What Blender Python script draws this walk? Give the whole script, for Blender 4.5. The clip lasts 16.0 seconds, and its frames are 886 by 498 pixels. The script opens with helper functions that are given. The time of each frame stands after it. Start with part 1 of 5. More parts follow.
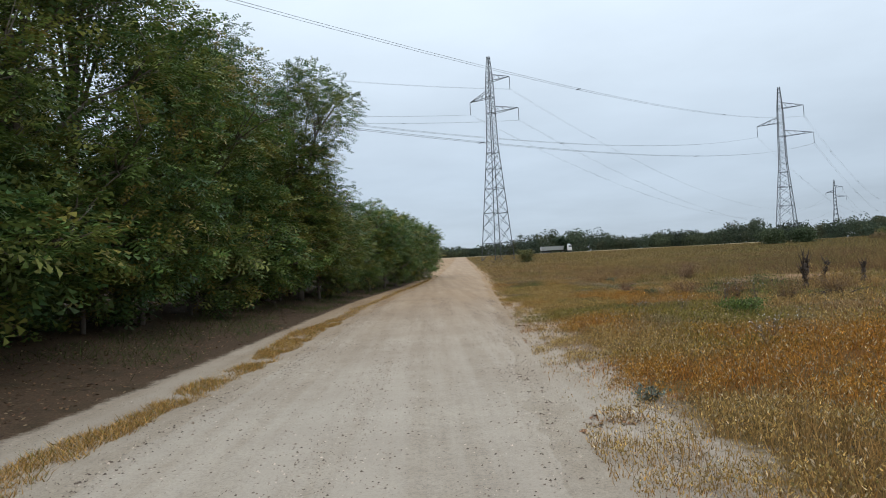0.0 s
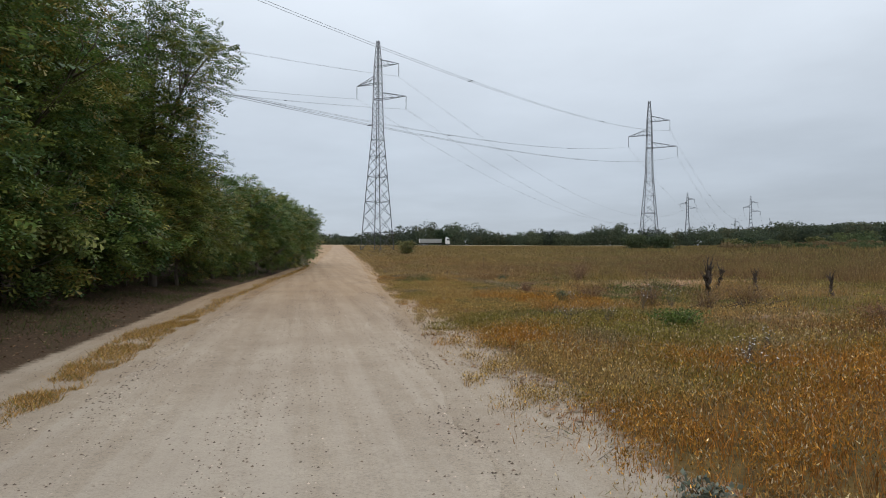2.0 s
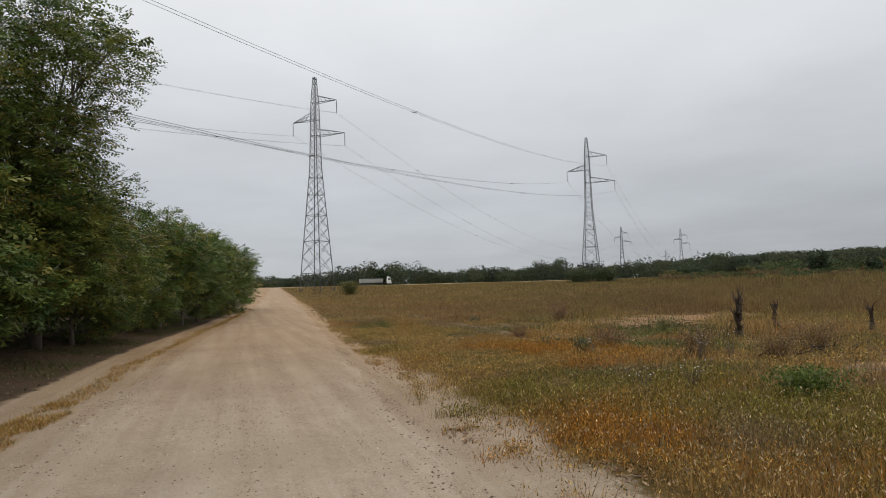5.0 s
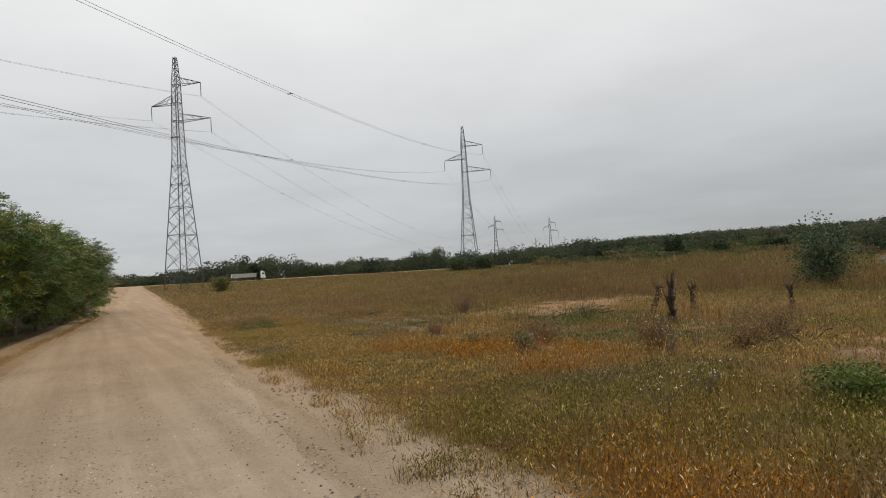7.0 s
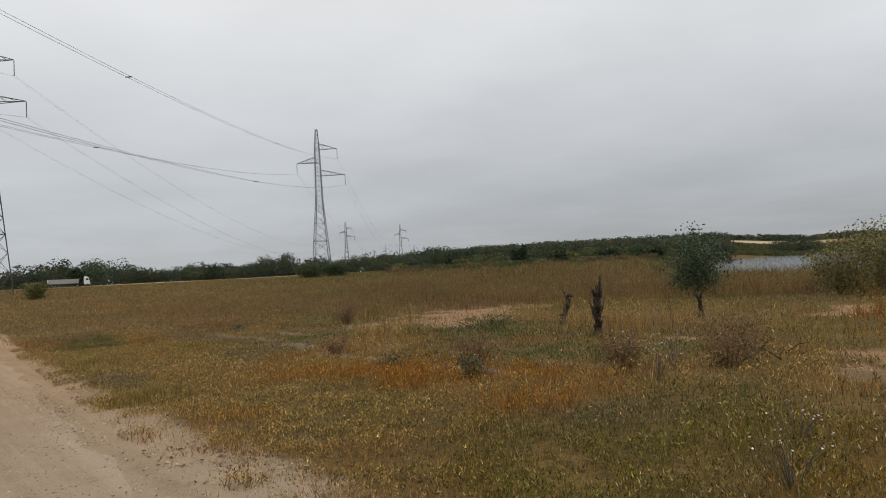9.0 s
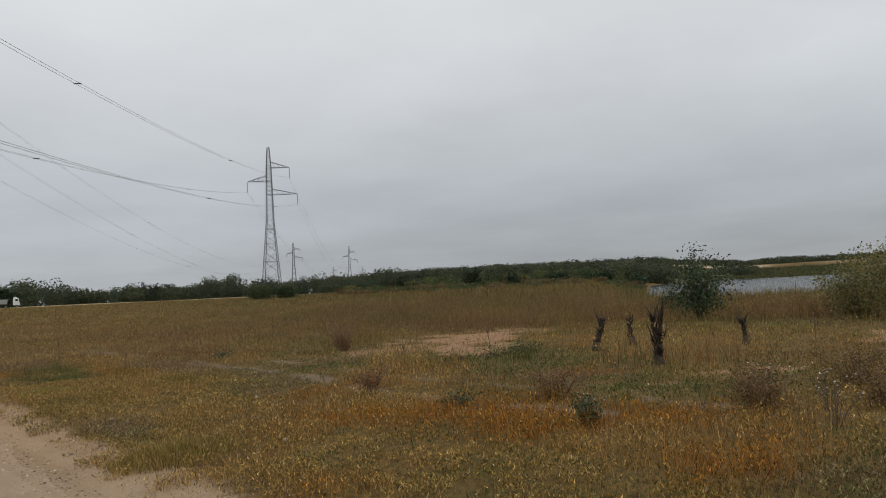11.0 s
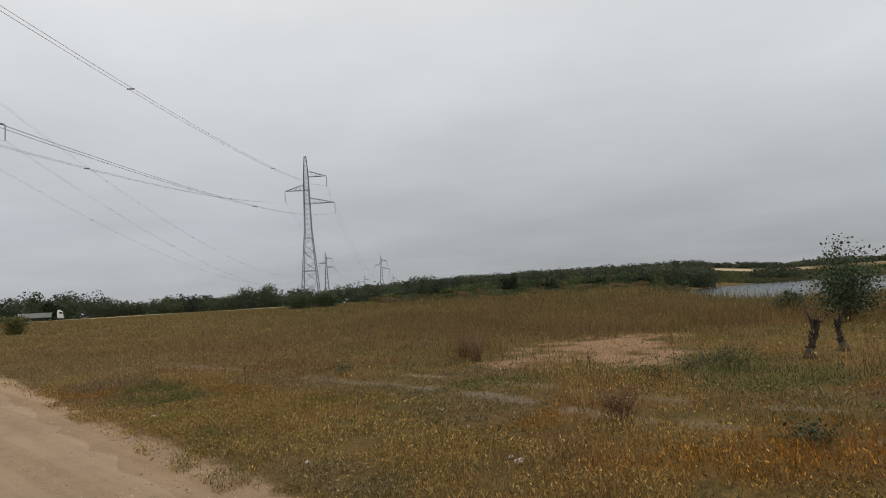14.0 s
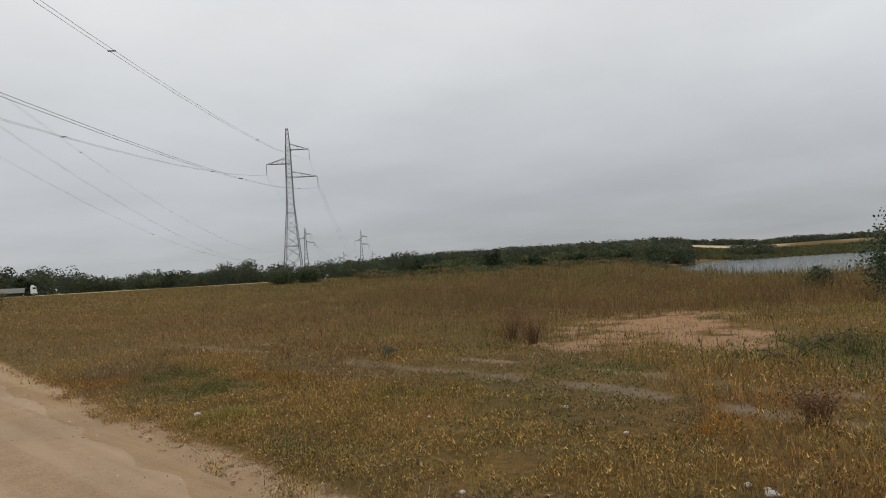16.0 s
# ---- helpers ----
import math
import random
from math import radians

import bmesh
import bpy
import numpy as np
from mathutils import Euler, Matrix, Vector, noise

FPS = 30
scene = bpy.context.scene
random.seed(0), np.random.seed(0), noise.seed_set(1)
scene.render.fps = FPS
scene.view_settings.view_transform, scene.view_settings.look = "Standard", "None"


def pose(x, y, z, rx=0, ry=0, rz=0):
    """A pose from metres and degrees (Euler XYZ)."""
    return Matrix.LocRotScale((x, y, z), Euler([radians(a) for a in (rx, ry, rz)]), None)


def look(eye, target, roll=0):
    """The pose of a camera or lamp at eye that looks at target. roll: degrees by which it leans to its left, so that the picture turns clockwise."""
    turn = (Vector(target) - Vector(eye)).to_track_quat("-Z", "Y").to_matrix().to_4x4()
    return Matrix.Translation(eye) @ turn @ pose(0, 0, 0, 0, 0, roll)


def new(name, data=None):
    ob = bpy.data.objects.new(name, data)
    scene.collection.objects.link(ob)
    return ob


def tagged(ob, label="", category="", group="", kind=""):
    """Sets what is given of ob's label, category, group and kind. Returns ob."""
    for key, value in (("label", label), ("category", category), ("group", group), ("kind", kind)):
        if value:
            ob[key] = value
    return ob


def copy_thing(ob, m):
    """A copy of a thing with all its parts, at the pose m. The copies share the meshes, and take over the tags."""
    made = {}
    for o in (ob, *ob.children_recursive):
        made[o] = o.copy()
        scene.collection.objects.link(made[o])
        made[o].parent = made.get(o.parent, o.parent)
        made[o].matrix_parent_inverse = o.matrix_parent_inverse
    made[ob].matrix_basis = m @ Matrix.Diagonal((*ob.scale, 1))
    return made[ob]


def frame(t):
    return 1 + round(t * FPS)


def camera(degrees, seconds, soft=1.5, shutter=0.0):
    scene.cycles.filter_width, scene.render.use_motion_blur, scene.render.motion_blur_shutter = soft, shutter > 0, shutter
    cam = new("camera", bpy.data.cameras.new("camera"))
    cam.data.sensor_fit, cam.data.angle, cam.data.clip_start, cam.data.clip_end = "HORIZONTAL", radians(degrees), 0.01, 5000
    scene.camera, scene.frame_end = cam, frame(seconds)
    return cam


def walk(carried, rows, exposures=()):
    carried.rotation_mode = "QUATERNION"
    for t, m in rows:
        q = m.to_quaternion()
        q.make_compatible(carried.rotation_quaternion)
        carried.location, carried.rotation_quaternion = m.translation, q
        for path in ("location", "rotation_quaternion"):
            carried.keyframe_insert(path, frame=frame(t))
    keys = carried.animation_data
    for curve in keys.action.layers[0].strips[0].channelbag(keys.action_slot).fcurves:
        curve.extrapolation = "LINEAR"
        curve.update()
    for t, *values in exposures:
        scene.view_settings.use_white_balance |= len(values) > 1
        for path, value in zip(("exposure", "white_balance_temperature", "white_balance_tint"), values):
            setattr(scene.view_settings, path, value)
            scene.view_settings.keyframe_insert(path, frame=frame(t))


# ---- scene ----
cam = camera(69.0, 16.0, soft=1.0)
PATH = [
    (0, (0.084, 0.042, 1.394), (0.133, 2.041, 1.443), -2.8),
    (0.5, (0.056, 0.744, 1.384), (0.226, 2.736, 1.408), 0.4),
    (1, (0.04, 1.484, 1.438), (0.517, 3.426, 1.437), 2.7),
    (1.5, (-0.002, 2.194, 1.43), (0.467, 4.138, 1.448), 2.0),
    (2, (-0.137, 2.849, 1.446), (0.288, 4.804, 1.455), 0.2),
    (2.5, (-0.171, 3.502, 1.444), (0.263, 5.453, 1.501), -2.1),
    (3, (-0.275, 4.189, 1.446), (0.271, 6.112, 1.495), -2.2),
    (3.5, (-0.367, 5.047, 1.432), (0.183, 6.967, 1.548), -1.2),
    (5.8, (0.011, 8.387, 1.513), (0.754, 10.24, 1.622), -2.3),
    (6, (0.036, 8.66, 1.489), (0.882, 10.471, 1.565), -3.2),
    (6.5, (0.082, 9.394, 1.513), (0.996, 11.173, 1.501), -1.6),
    (7, (0.099, 10.149, 1.526), (1.057, 11.903, 1.608), -3.4),
    (7.5, (0.089, 10.92, 1.602), (1.088, 12.646, 1.741), -1.3),
    (8, (0.164, 11.598, 1.525), (1.276, 13.245, 1.749), -2.0),
    (8.5, (0.292, 12.304, 1.569), (1.533, 13.869, 1.676), 0.7),
    (8.7, (0.351, 12.597, 1.587), (1.653, 14.113, 1.66), -1.7),
    (10.8, (0.293, 15.485, 1.57), (1.738, 16.862, 1.702), -3.9),
    (11, (0.247, 15.778, 1.65), (1.7, 17.144, 1.789), -2.8),
    (11.5, (0.178, 16.464, 1.62), (1.711, 17.745, 1.715), -1.9),
    (12, (0.128, 17.189, 1.608), (1.486, 18.655, 1.671), -2.8),
    (12.5, (0.098, 17.833, 1.59), (1.456, 19.3, 1.669), -0.4),
    (13, (0.137, 18.533, 1.591), (1.564, 19.929, 1.714), -4.0),
    (13.5, (0.1, 19.262, 1.604), (1.498, 20.688, 1.712), -4.1),
    (14, (0.064, 19.95, 1.646), (1.455, 21.377, 1.814), -3.6),
    (14.5, (0.132, 20.573, 1.674), (1.572, 21.954, 1.81), -4.2),
    (15, (0.117, 21.241, 1.725), (1.682, 22.475, 1.895), -1.9),
    (15.5, (0.141, 21.939, 1.708), (1.557, 23.346, 1.832), -2.4),
    (16, (0.129, 22.61, 1.733), (1.567, 23.997, 1.823), -3.5),
]
EXPOSURES = [(0, 0.2, 5950, 5), (1.5, 0.15, 6150, 7), (3.5, -0.02, 6500, 10), (6, 0.0, 7000, 10), (6.5, 0.1, 7050, 10), (7, 0.05, 7050, 10), (7.5, 0.0, 6950, 10), (8, -0.18, 6650, 9), (8.5, -0.02, 6900, 10), (11, -0.17, 6750, 9), (13.5, -0.16, 6800, 9), (16, -0.08, 6900, 10)]
walk(cam, [(t, look(eye, target, roll)) for t, eye, target, roll in PATH], EXPOSURES)

# ---- light ----
world = bpy.data.worlds.new("overcast_sky")
scene.world = world
world.use_nodes = True


def setup_world():
    nt = world.node_tree
    nt.nodes.clear()
    out = nt.nodes.new("ShaderNodeOutputWorld")
    bg = nt.nodes.new("ShaderNodeBackground")
    bg.inputs["Strength"].default_value = 0.1
    sky = nt.nodes.new("ShaderNodeTexSky")
    sky.sky_type, sky.sun_disc = "NISHITA", False
    sky.sun_elevation, sky.sun_rotation = radians(48), radians(SUN_AZIMUTH)
    co = nt.nodes.new("ShaderNodeTexCoord")
    sep = nt.nodes.new("ShaderNodeSeparateXYZ")
    nt.links.new(co.outputs["Generated"], sep.inputs[0])
    ramp = nt.nodes.new("ShaderNodeValToRGB")
    cr = ramp.color_ramp
    cr.elements[0].position, cr.elements[0].color = 0.0, (*SKY_LOW, 1)
    cr.elements[1].position, cr.elements[1].color = 0.5, (*SKY_HIGH, 1)
    for p, c in ((0.035, SKY_BAND), (0.13, SKY_MID)):
        e = cr.elements.new(p)
        e.color = (*c, 1)
    e = cr.elements.new(1.0)
    e.color = (*SKY_TOP, 1)
    nt.links.new(sep.outputs["Z"], ramp.inputs["Fac"])
    # cloud streaks, flattened towards the horizon
    div = nt.nodes.new("ShaderNodeMath")
    div.operation = "ADD"
    div.inputs[1].default_value = 0.10
    nt.links.new(sep.outputs["Z"], div.inputs[0])
    flat = nt.nodes.new("ShaderNodeVectorMath")
    flat.operation = "DIVIDE"
    comb = nt.nodes.new("ShaderNodeCombineXYZ")
    for i in range(3):
        nt.links.new(div.outputs[0], comb.inputs[i])
    nt.links.new(co.outputs["Generated"], flat.inputs[0])
    nt.links.new(comb.outputs[0], flat.inputs[1])
    n1 = nt.nodes.new("ShaderNodeTexNoise")
    n1.inputs["Scale"].default_value, n1.inputs["Detail"].default_value = 0.7, 6
    n1.inputs["Roughness"].default_value = 0.55
    nt.links.new(flat.outputs[0], n1.inputs["Vector"])
    mr = nt.nodes.new("ShaderNodeMapRange")
    mr.inputs["From Min"].default_value, mr.inputs["From Max"].default_value = 0.32, 0.68
    mr.inputs["To Min"].default_value, mr.inputs["To Max"].default_value = 0.92, 1.08
    nt.links.new(n1.outputs["Fac"], mr.inputs["Value"])
    mul = nt.nodes.new("ShaderNodeVectorMath")
    mul.operation = "SCALE"
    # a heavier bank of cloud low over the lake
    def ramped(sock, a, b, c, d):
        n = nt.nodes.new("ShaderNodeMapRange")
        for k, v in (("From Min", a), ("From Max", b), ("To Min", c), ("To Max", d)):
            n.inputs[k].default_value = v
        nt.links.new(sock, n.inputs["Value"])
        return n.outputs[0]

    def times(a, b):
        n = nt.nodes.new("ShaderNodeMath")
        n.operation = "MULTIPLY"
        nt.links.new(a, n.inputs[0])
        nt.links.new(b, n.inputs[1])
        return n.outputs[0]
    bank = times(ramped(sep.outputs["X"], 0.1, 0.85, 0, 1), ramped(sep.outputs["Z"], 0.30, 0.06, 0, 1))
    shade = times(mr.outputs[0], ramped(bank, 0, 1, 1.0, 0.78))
    nt.links.new(ramp.outputs["Color"], mul.inputs[0])
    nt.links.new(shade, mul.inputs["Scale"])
    ten = nt.nodes.new("ShaderNodeVectorMath")
    ten.operation = "SCALE"
    ten.inputs["Scale"].default_value = 10.0
    nt.links.new(mul.outputs[0], ten.inputs[0])
    mix = nt.nodes.new("ShaderNodeMix")
    mix.data_type = "RGBA"
    mix.inputs["Factor"].default_value = 0.94
    nt.links.new(sky.outputs[0], mix.inputs["A"])
    nt.links.new(ten.outputs[0], mix.inputs["B"])
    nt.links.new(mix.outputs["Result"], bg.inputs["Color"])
    nt.links.new(bg.outputs[0], out.inputs["Surface"])


SUN_AZIMUTH = 140
SKY_LOW, SKY_BAND, SKY_MID = (0.52, 0.54, 0.58), (0.50, 0.54, 0.60), (0.56, 0.605, 0.67)
SKY_HIGH, SKY_TOP = (0.85, 0.885, 0.935), (1.35, 1.38, 1.45)
setup_world()
sun = new("sun", bpy.data.lights.new("sun", "SUN"))
sun.data.energy, sun.data.angle, sun.data.color = 0.7, radians(30), (1.0, 0.96, 0.9)
sun.matrix_world = look((0, 0, 60), (-30 * math.sin(radians(SUN_AZIMUTH)), -30 * math.cos(radians(SUN_AZIMUTH)), 26))

# ---- materials ----


def material(name, build):
    m = bpy.data.materials.new(name)
    m.use_nodes = True
    nt = m.node_tree
    b = nt.nodes["Principled BSDF"]
    build(nt, b)
    return m


def node(nt, kind, **inputs):
    n = nt.nodes.new("ShaderNode" + kind)
    for k, v in inputs.items():
        n.inputs[k.replace("_", " ")].default_value = v
    return n


def noise_tex(nt, scale, detail=4, rough=0.6, vec=None):
    n = node(nt, "TexNoise", Scale=scale, Detail=detail, Roughness=rough)
    if vec is None:
        vec = nt.nodes.new("ShaderNodeNewGeometry").outputs["Position"]
    nt.links.new(vec, n.inputs["Vector"])
    return n.outputs["Fac"]


def mixed(nt, fac, a, b, blend="MIX"):
    m = nt.nodes.new("ShaderNodeMix")
    m.data_type, m.blend_type = "RGBA", blend
    for sock, v in (("Factor", fac), ("A", a), ("B", b)):
        if isinstance(v, (int, float)):
            m.inputs[sock].default_value = v
        elif isinstance(v, tuple):
            m.inputs[sock].default_value = (*v, 1)
        else:
            nt.links.new(v, m.inputs[sock])
    return m.outputs["Result"]


def ranged(nt, v, a, b, c=0.0, d=1.0):
    m = node(nt, "MapRange", From_Min=a, From_Max=b, To_Min=c, To_Max=d)
    nt.links.new(v, m.inputs["Value"])
    return m.outputs[0]


def maths(nt, op, a, b):
    m = nt.nodes.new("ShaderNodeMath")
    m.operation = op
    for i, v in enumerate((a, b)):
        if isinstance(v, (int, float)):
            m.inputs[i].default_value = v
        else:
            nt.links.new(v, m.inputs[i])
    return m.outputs[0]


def bump(nt, b, height, strength, distance):
    n = node(nt, "Bump", Strength=strength, Distance=distance)
    nt.links.new(height, n.inputs["Height"])
    nt.links.new(n.outputs[0], b.inputs["Normal"])


def plain(c1, c2, scale, rough, metal=0.0, strength=0.3, distance=0.01, local=True):
    def build(nt, b):
        vec = nt.nodes.new("ShaderNodeTexCoord").outputs["Object"] if local else None
        f = noise_tex(nt, scale, 5, 0.65, vec)
        g = noise_tex(nt, scale * 0.13, 3, 0.5, vec)
        col = mixed(nt, ranged(nt, f, 0.3, 0.7), c1, c2)
        col = mixed(nt, ranged(nt, g, 0.35, 0.7, 0, 0.5), col, tuple(0.6 * c for c in c1))
        nt.links.new(col, b.inputs["Base Color"])
        b.inputs["Roughness"].default_value, b.inputs["Metallic"].default_value = rough, metal
        bump(nt, b, f, strength, distance)
    return build


def packed_earth(nt):
    """Pale gritty earth, browner further along the track; colour and relief."""
    pos = nt.nodes.new("ShaderNodeNewGeometry").outputs["Position"]
    fine = noise_tex(nt, 45, 6, 0.75)
    mid = noise_tex(nt, 2.2, 6, 0.65)
    big = noise_tex(nt, 0.35, 3, 0.5)
    mp = node(nt, "Mapping")
    mp.inputs["Scale"].default_value = (2.2, 0.07, 1)
    mp.inputs["Rotation"].default_value = (0, 0, radians(4))
    nt.links.new(pos, mp.inputs["Vector"])
    streak = noise_tex(nt, 1.0, 5, 0.65, mp.outputs[0])
    sep = nt.nodes.new("ShaderNodeSeparateXYZ")
    nt.links.new(pos, sep.inputs[0])
    along = ranged(nt, maths(nt, "ADD", sep.outputs["Y"], maths(nt, "MULTIPLY", big, 8.0)), 10, 30)
    grey = mixed(nt, ranged(nt, mid, 0.3, 0.7), (0.35, 0.283, 0.207), (0.445, 0.37, 0.283))
    tan = mixed(nt, ranged(nt, mid, 0.3, 0.7), (0.305, 0.195, 0.104), (0.385, 0.262, 0.15))
    col = mixed(nt, along, grey, tan)
    col = mixed(nt, ranged(nt, streak, 0.42, 0.58, 0, 0.6), col, mixed(nt, along, (0.455, 0.39, 0.315), (0.41, 0.295, 0.185)))
    col = mixed(nt, ranged(nt, big, 0.42, 0.65, 0, 0.45), col, mixed(nt, along, (0.31, 0.25, 0.19), (0.25, 0.17, 0.105)))
    grit = maths(nt, "MULTIPLY", ranged(nt, fine, 0.48, 0.64), ranged(nt, streak, 0.35, 0.6, 0.75, 0.25))
    col = mixed(nt, grit, col, mixed(nt, along, (0.17, 0.145, 0.12), (0.15, 0.10, 0.066)))
    patchy = maths(nt, "MULTIPLY", ranged(nt, noise_tex(nt, 11, 6, 0.8), 0.5, 0.68), ranged(nt, streak, 0.3, 0.6, 0.65, 0.15))
    col = mixed(nt, patchy, col, mixed(nt, along, (0.20, 0.17, 0.14), (0.18, 0.12, 0.08)))
    vor = node(nt, "TexVoronoi", Scale=30.0)
    nt.links.new(pos, vor.inputs["Vector"])
    spot = ranged(nt, vor.outputs["Distance"], 0.12, 0.22, 1, 0)
    chance = ranged(nt, noise_tex(nt, 4.0, 3), 0.48, 0.62)
    col = mixed(nt, maths(nt, "MULTIPLY", spot, maths(nt, "MULTIPLY", chance, 0.6)), col, (0.17, 0.145, 0.12))
    return col, maths(nt, "ADD", maths(nt, "MULTIPLY", fine, 0.7), maths(nt, "MULTIPLY", mid, 2.0))


def road_build(nt, b):
    col, rel = packed_earth(nt)
    nt.links.new(col, b.inputs["Base Color"])
    b.inputs["Roughness"].default_value = 0.95
    bump(nt, b, rel, 0.6, 0.02)


def ground_build(nt, b):
    at = nt.nodes.new("ShaderNodeAttribute")
    at.attribute_name = "cover"
    sep = nt.nodes.new("ShaderNodeSeparateColor")
    nt.links.new(at.outputs["Color"], sep.inputs[0])
    fine = noise_tex(nt, 30, 6, 0.75)
    mid = noise_tex(nt, 1.7, 6, 0.65)
    big = noise_tex(nt, 0.12, 4, 0.6)
    # thatch and soil under the weeds
    drift = noise_tex(nt, 0.45, 4, 0.6)
    drift2 = noise_tex(nt, 0.8, 4, 0.6)
    soil = mixed(nt, ranged(nt, drift, 0.40, 0.60), (0.16, 0.088, 0.029), (0.115, 0.084, 0.028))
    soil = mixed(nt, ranged(nt, drift2, 0.46, 0.62), soil, (0.18, 0.115, 0.037))
    soil = mixed(nt, ranged(nt, big, 0.45, 0.62, 0, 0.6), soil, (0.125, 0.086, 0.034))
    tuft = noise_tex(nt, 9, 6, 0.8)
    soil = mixed(nt, ranged(nt, tuft, 0.46, 0.62, 0, 0.85), soil, (0.042, 0.032, 0.017))
    soil = mixed(nt, ranged(nt, fine, 0.56, 0.70, 0, 0.45), soil, (0.21, 0.145, 0.07))
    sand, _ = packed_earth(nt)
    dirt = mixed(nt, ranged(nt, mid, 0.3, 0.7), (0.27, 0.15, 0.08), (0.37, 0.225, 0.13))
    grey_soil = mixed(nt, ranged(nt, mid, 0.3, 0.7), (0.135, 0.10, 0.068), (0.215, 0.165, 0.115))
    pos = nt.nodes.new("ShaderNodeSeparateXYZ")
    nt.links.new(nt.nodes.new("ShaderNodeNewGeometry").outputs["Position"], pos.inputs[0])
    dirt = mixed(nt, ranged(nt, pos.outputs["X"], 9.9, 10.8), grey_soil, dirt)
    dirt = mixed(nt, ranged(nt, fine, 0.5, 0.72, 0, 0.6), dirt, (0.13, 0.09, 0.06))
    dirt = mixed(nt, ranged(nt, noise_tex(nt, 6, 5, 0.7), 0.48, 0.66, 0, 0.75), dirt, (0.13, 0.085, 0.045))
    litter = mixed(nt, ranged(nt, fine, 0.35, 0.65), (0.05, 0.034, 0.022), (0.12, 0.078, 0.048))
    litter = mixed(nt, ranged(nt, mid, 0.5, 0.7, 0, 0.6), litter, (0.035, 0.032, 0.016))
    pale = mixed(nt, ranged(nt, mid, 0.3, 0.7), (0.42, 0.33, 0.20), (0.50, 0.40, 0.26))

    def edge(chan, wide=0.16):
        v = maths(nt, "ADD", sep.outputs[chan], maths(nt, "MULTIPLY", maths(nt, "SUBTRACT", mid, 0.5), 0.9))
        v = maths(nt, "ADD", v, maths(nt, "MULTIPLY", maths(nt, "SUBTRACT", tuft, 0.5), 1.0))
        return ranged(nt, v, 0.5 - wide, 0.5 + wide)
    col = mixed(nt, edge("Red"), soil, sand)
    worn = maths(nt, "ADD", at.outputs["Alpha"], maths(nt, "MULTIPLY", maths(nt, "SUBTRACT", mid, 0.5), 1.3))
    col = mixed(nt, ranged(nt, worn, 0.3, 0.75, 0, 0.9), col, dirt)
    col = mixed(nt, edge("Green"), col, litter)
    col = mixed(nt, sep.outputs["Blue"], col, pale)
    nt.links.new(col, b.inputs["Base Color"])
    b.inputs["Roughness"].default_value = 0.97
    b.inputs["Specular IOR Level"].default_value = 0.08
    bump(nt, b, maths(nt, "ADD", fine, mid), 0.6, 0.03)


def tinted(through_light, rough=0.75, jitter=0.25):
    """Leaf or blade: base colour from the tint attribute, some light passing through."""
    def build(nt, b):
        at = nt.nodes.new("ShaderNodeAttribute")
        at.attribute_name = "tint"
        g = nt.nodes.new("ShaderNodeNewGeometry")
        oi = nt.nodes.new("ShaderNodeObjectInfo")
        hsv = node(nt, "HueSaturation")
        nt.links.new(ranged(nt, g.outputs["Random Per Island"], 0, 1, 1 - jitter, 1 + jitter), hsv.inputs["Value"])
        nt.links.new(ranged(nt, oi.outputs["Random"], 0, 1, 0.485, 0.515), hsv.inputs["Hue"])
        nt.links.new(at.outputs["Color"], hsv.inputs["Color"])
        nt.links.new(hsv.outputs[0], b.inputs["Base Color"])
        b.inputs["Roughness"].default_value = rough
        b.inputs["Specular IOR Level"].default_value = 0.25
        if through_light:
            tr = nt.nodes.new("ShaderNodeBsdfTranslucent")
            nt.links.new(hsv.outputs[0], tr.inputs["Color"])
            ms = nt.nodes.new("ShaderNodeMixShader")
            ms.inputs[0].default_value = through_light
            nt.links.new(b.outputs[0], ms.inputs[1])
            nt.links.new(tr.outputs[0], ms.inputs[2])
            nt.links.new(ms.outputs[0], nt.nodes["Material Output"].inputs["Surface"])
    return build


def water_build(nt, b):
    b.inputs["Base Color"].default_value = (0.03, 0.04, 0.045, 1)
    b.inputs["Roughness"].default_value = 0.1
    b.inputs["IOR"].default_value = 1.33
    bump(nt, b, noise_tex(nt, 0.9, 4), 0.5, 0.15)


def glass_build(nt, b):
    b.inputs["Base Color"].default_value = (0.02, 0.025, 0.03, 1)
    b.inputs["Roughness"].default_value = 0.05


M_ROAD = material("packed_gravel", road_build)
M_GROUND = material("weedy_ground", ground_build)
M_GRASS = material("dry_grass", tinted(0.25, 0.75, 0.42))
M_FAR_GRASS = material("further_dry_grass", tinted(0.25, 0.8, 0.26))
M_LEAF = material("leaf", tinted(0.32, 0.45, 0.42))
M_WOODS = material("distant_foliage", tinted(0.45, 0.9, 0.15))
M_BARK = material("bark", plain((0.10, 0.082, 0.065), (0.17, 0.14, 0.11), 14, 0.95, strength=0.8, distance=0.03))
M_CHAR = material("charred_wood", plain((0.040, 0.029, 0.022), (0.085, 0.059, 0.042), 18, 0.95, strength=0.9, distance=0.03))
M_STALK = material("dry_stem", plain((0.13, 0.085, 0.05), (0.20, 0.13, 0.075), 20, 0.95))
M_STEEL = material("galvanised_steel", plain((0.055, 0.058, 0.062), (0.09, 0.094, 0.098), 0.8, 0.7, 0.15, 0.1))
M_CABLE = material("aluminium_cable", plain((0.12, 0.125, 0.13), (0.17, 0.175, 0.18), 2, 0.6, 0.4, 0.05))
M_INSUL = material("insulator_glaze", plain((0.07, 0.075, 0.08), (0.11, 0.115, 0.12), 3, 0.35))
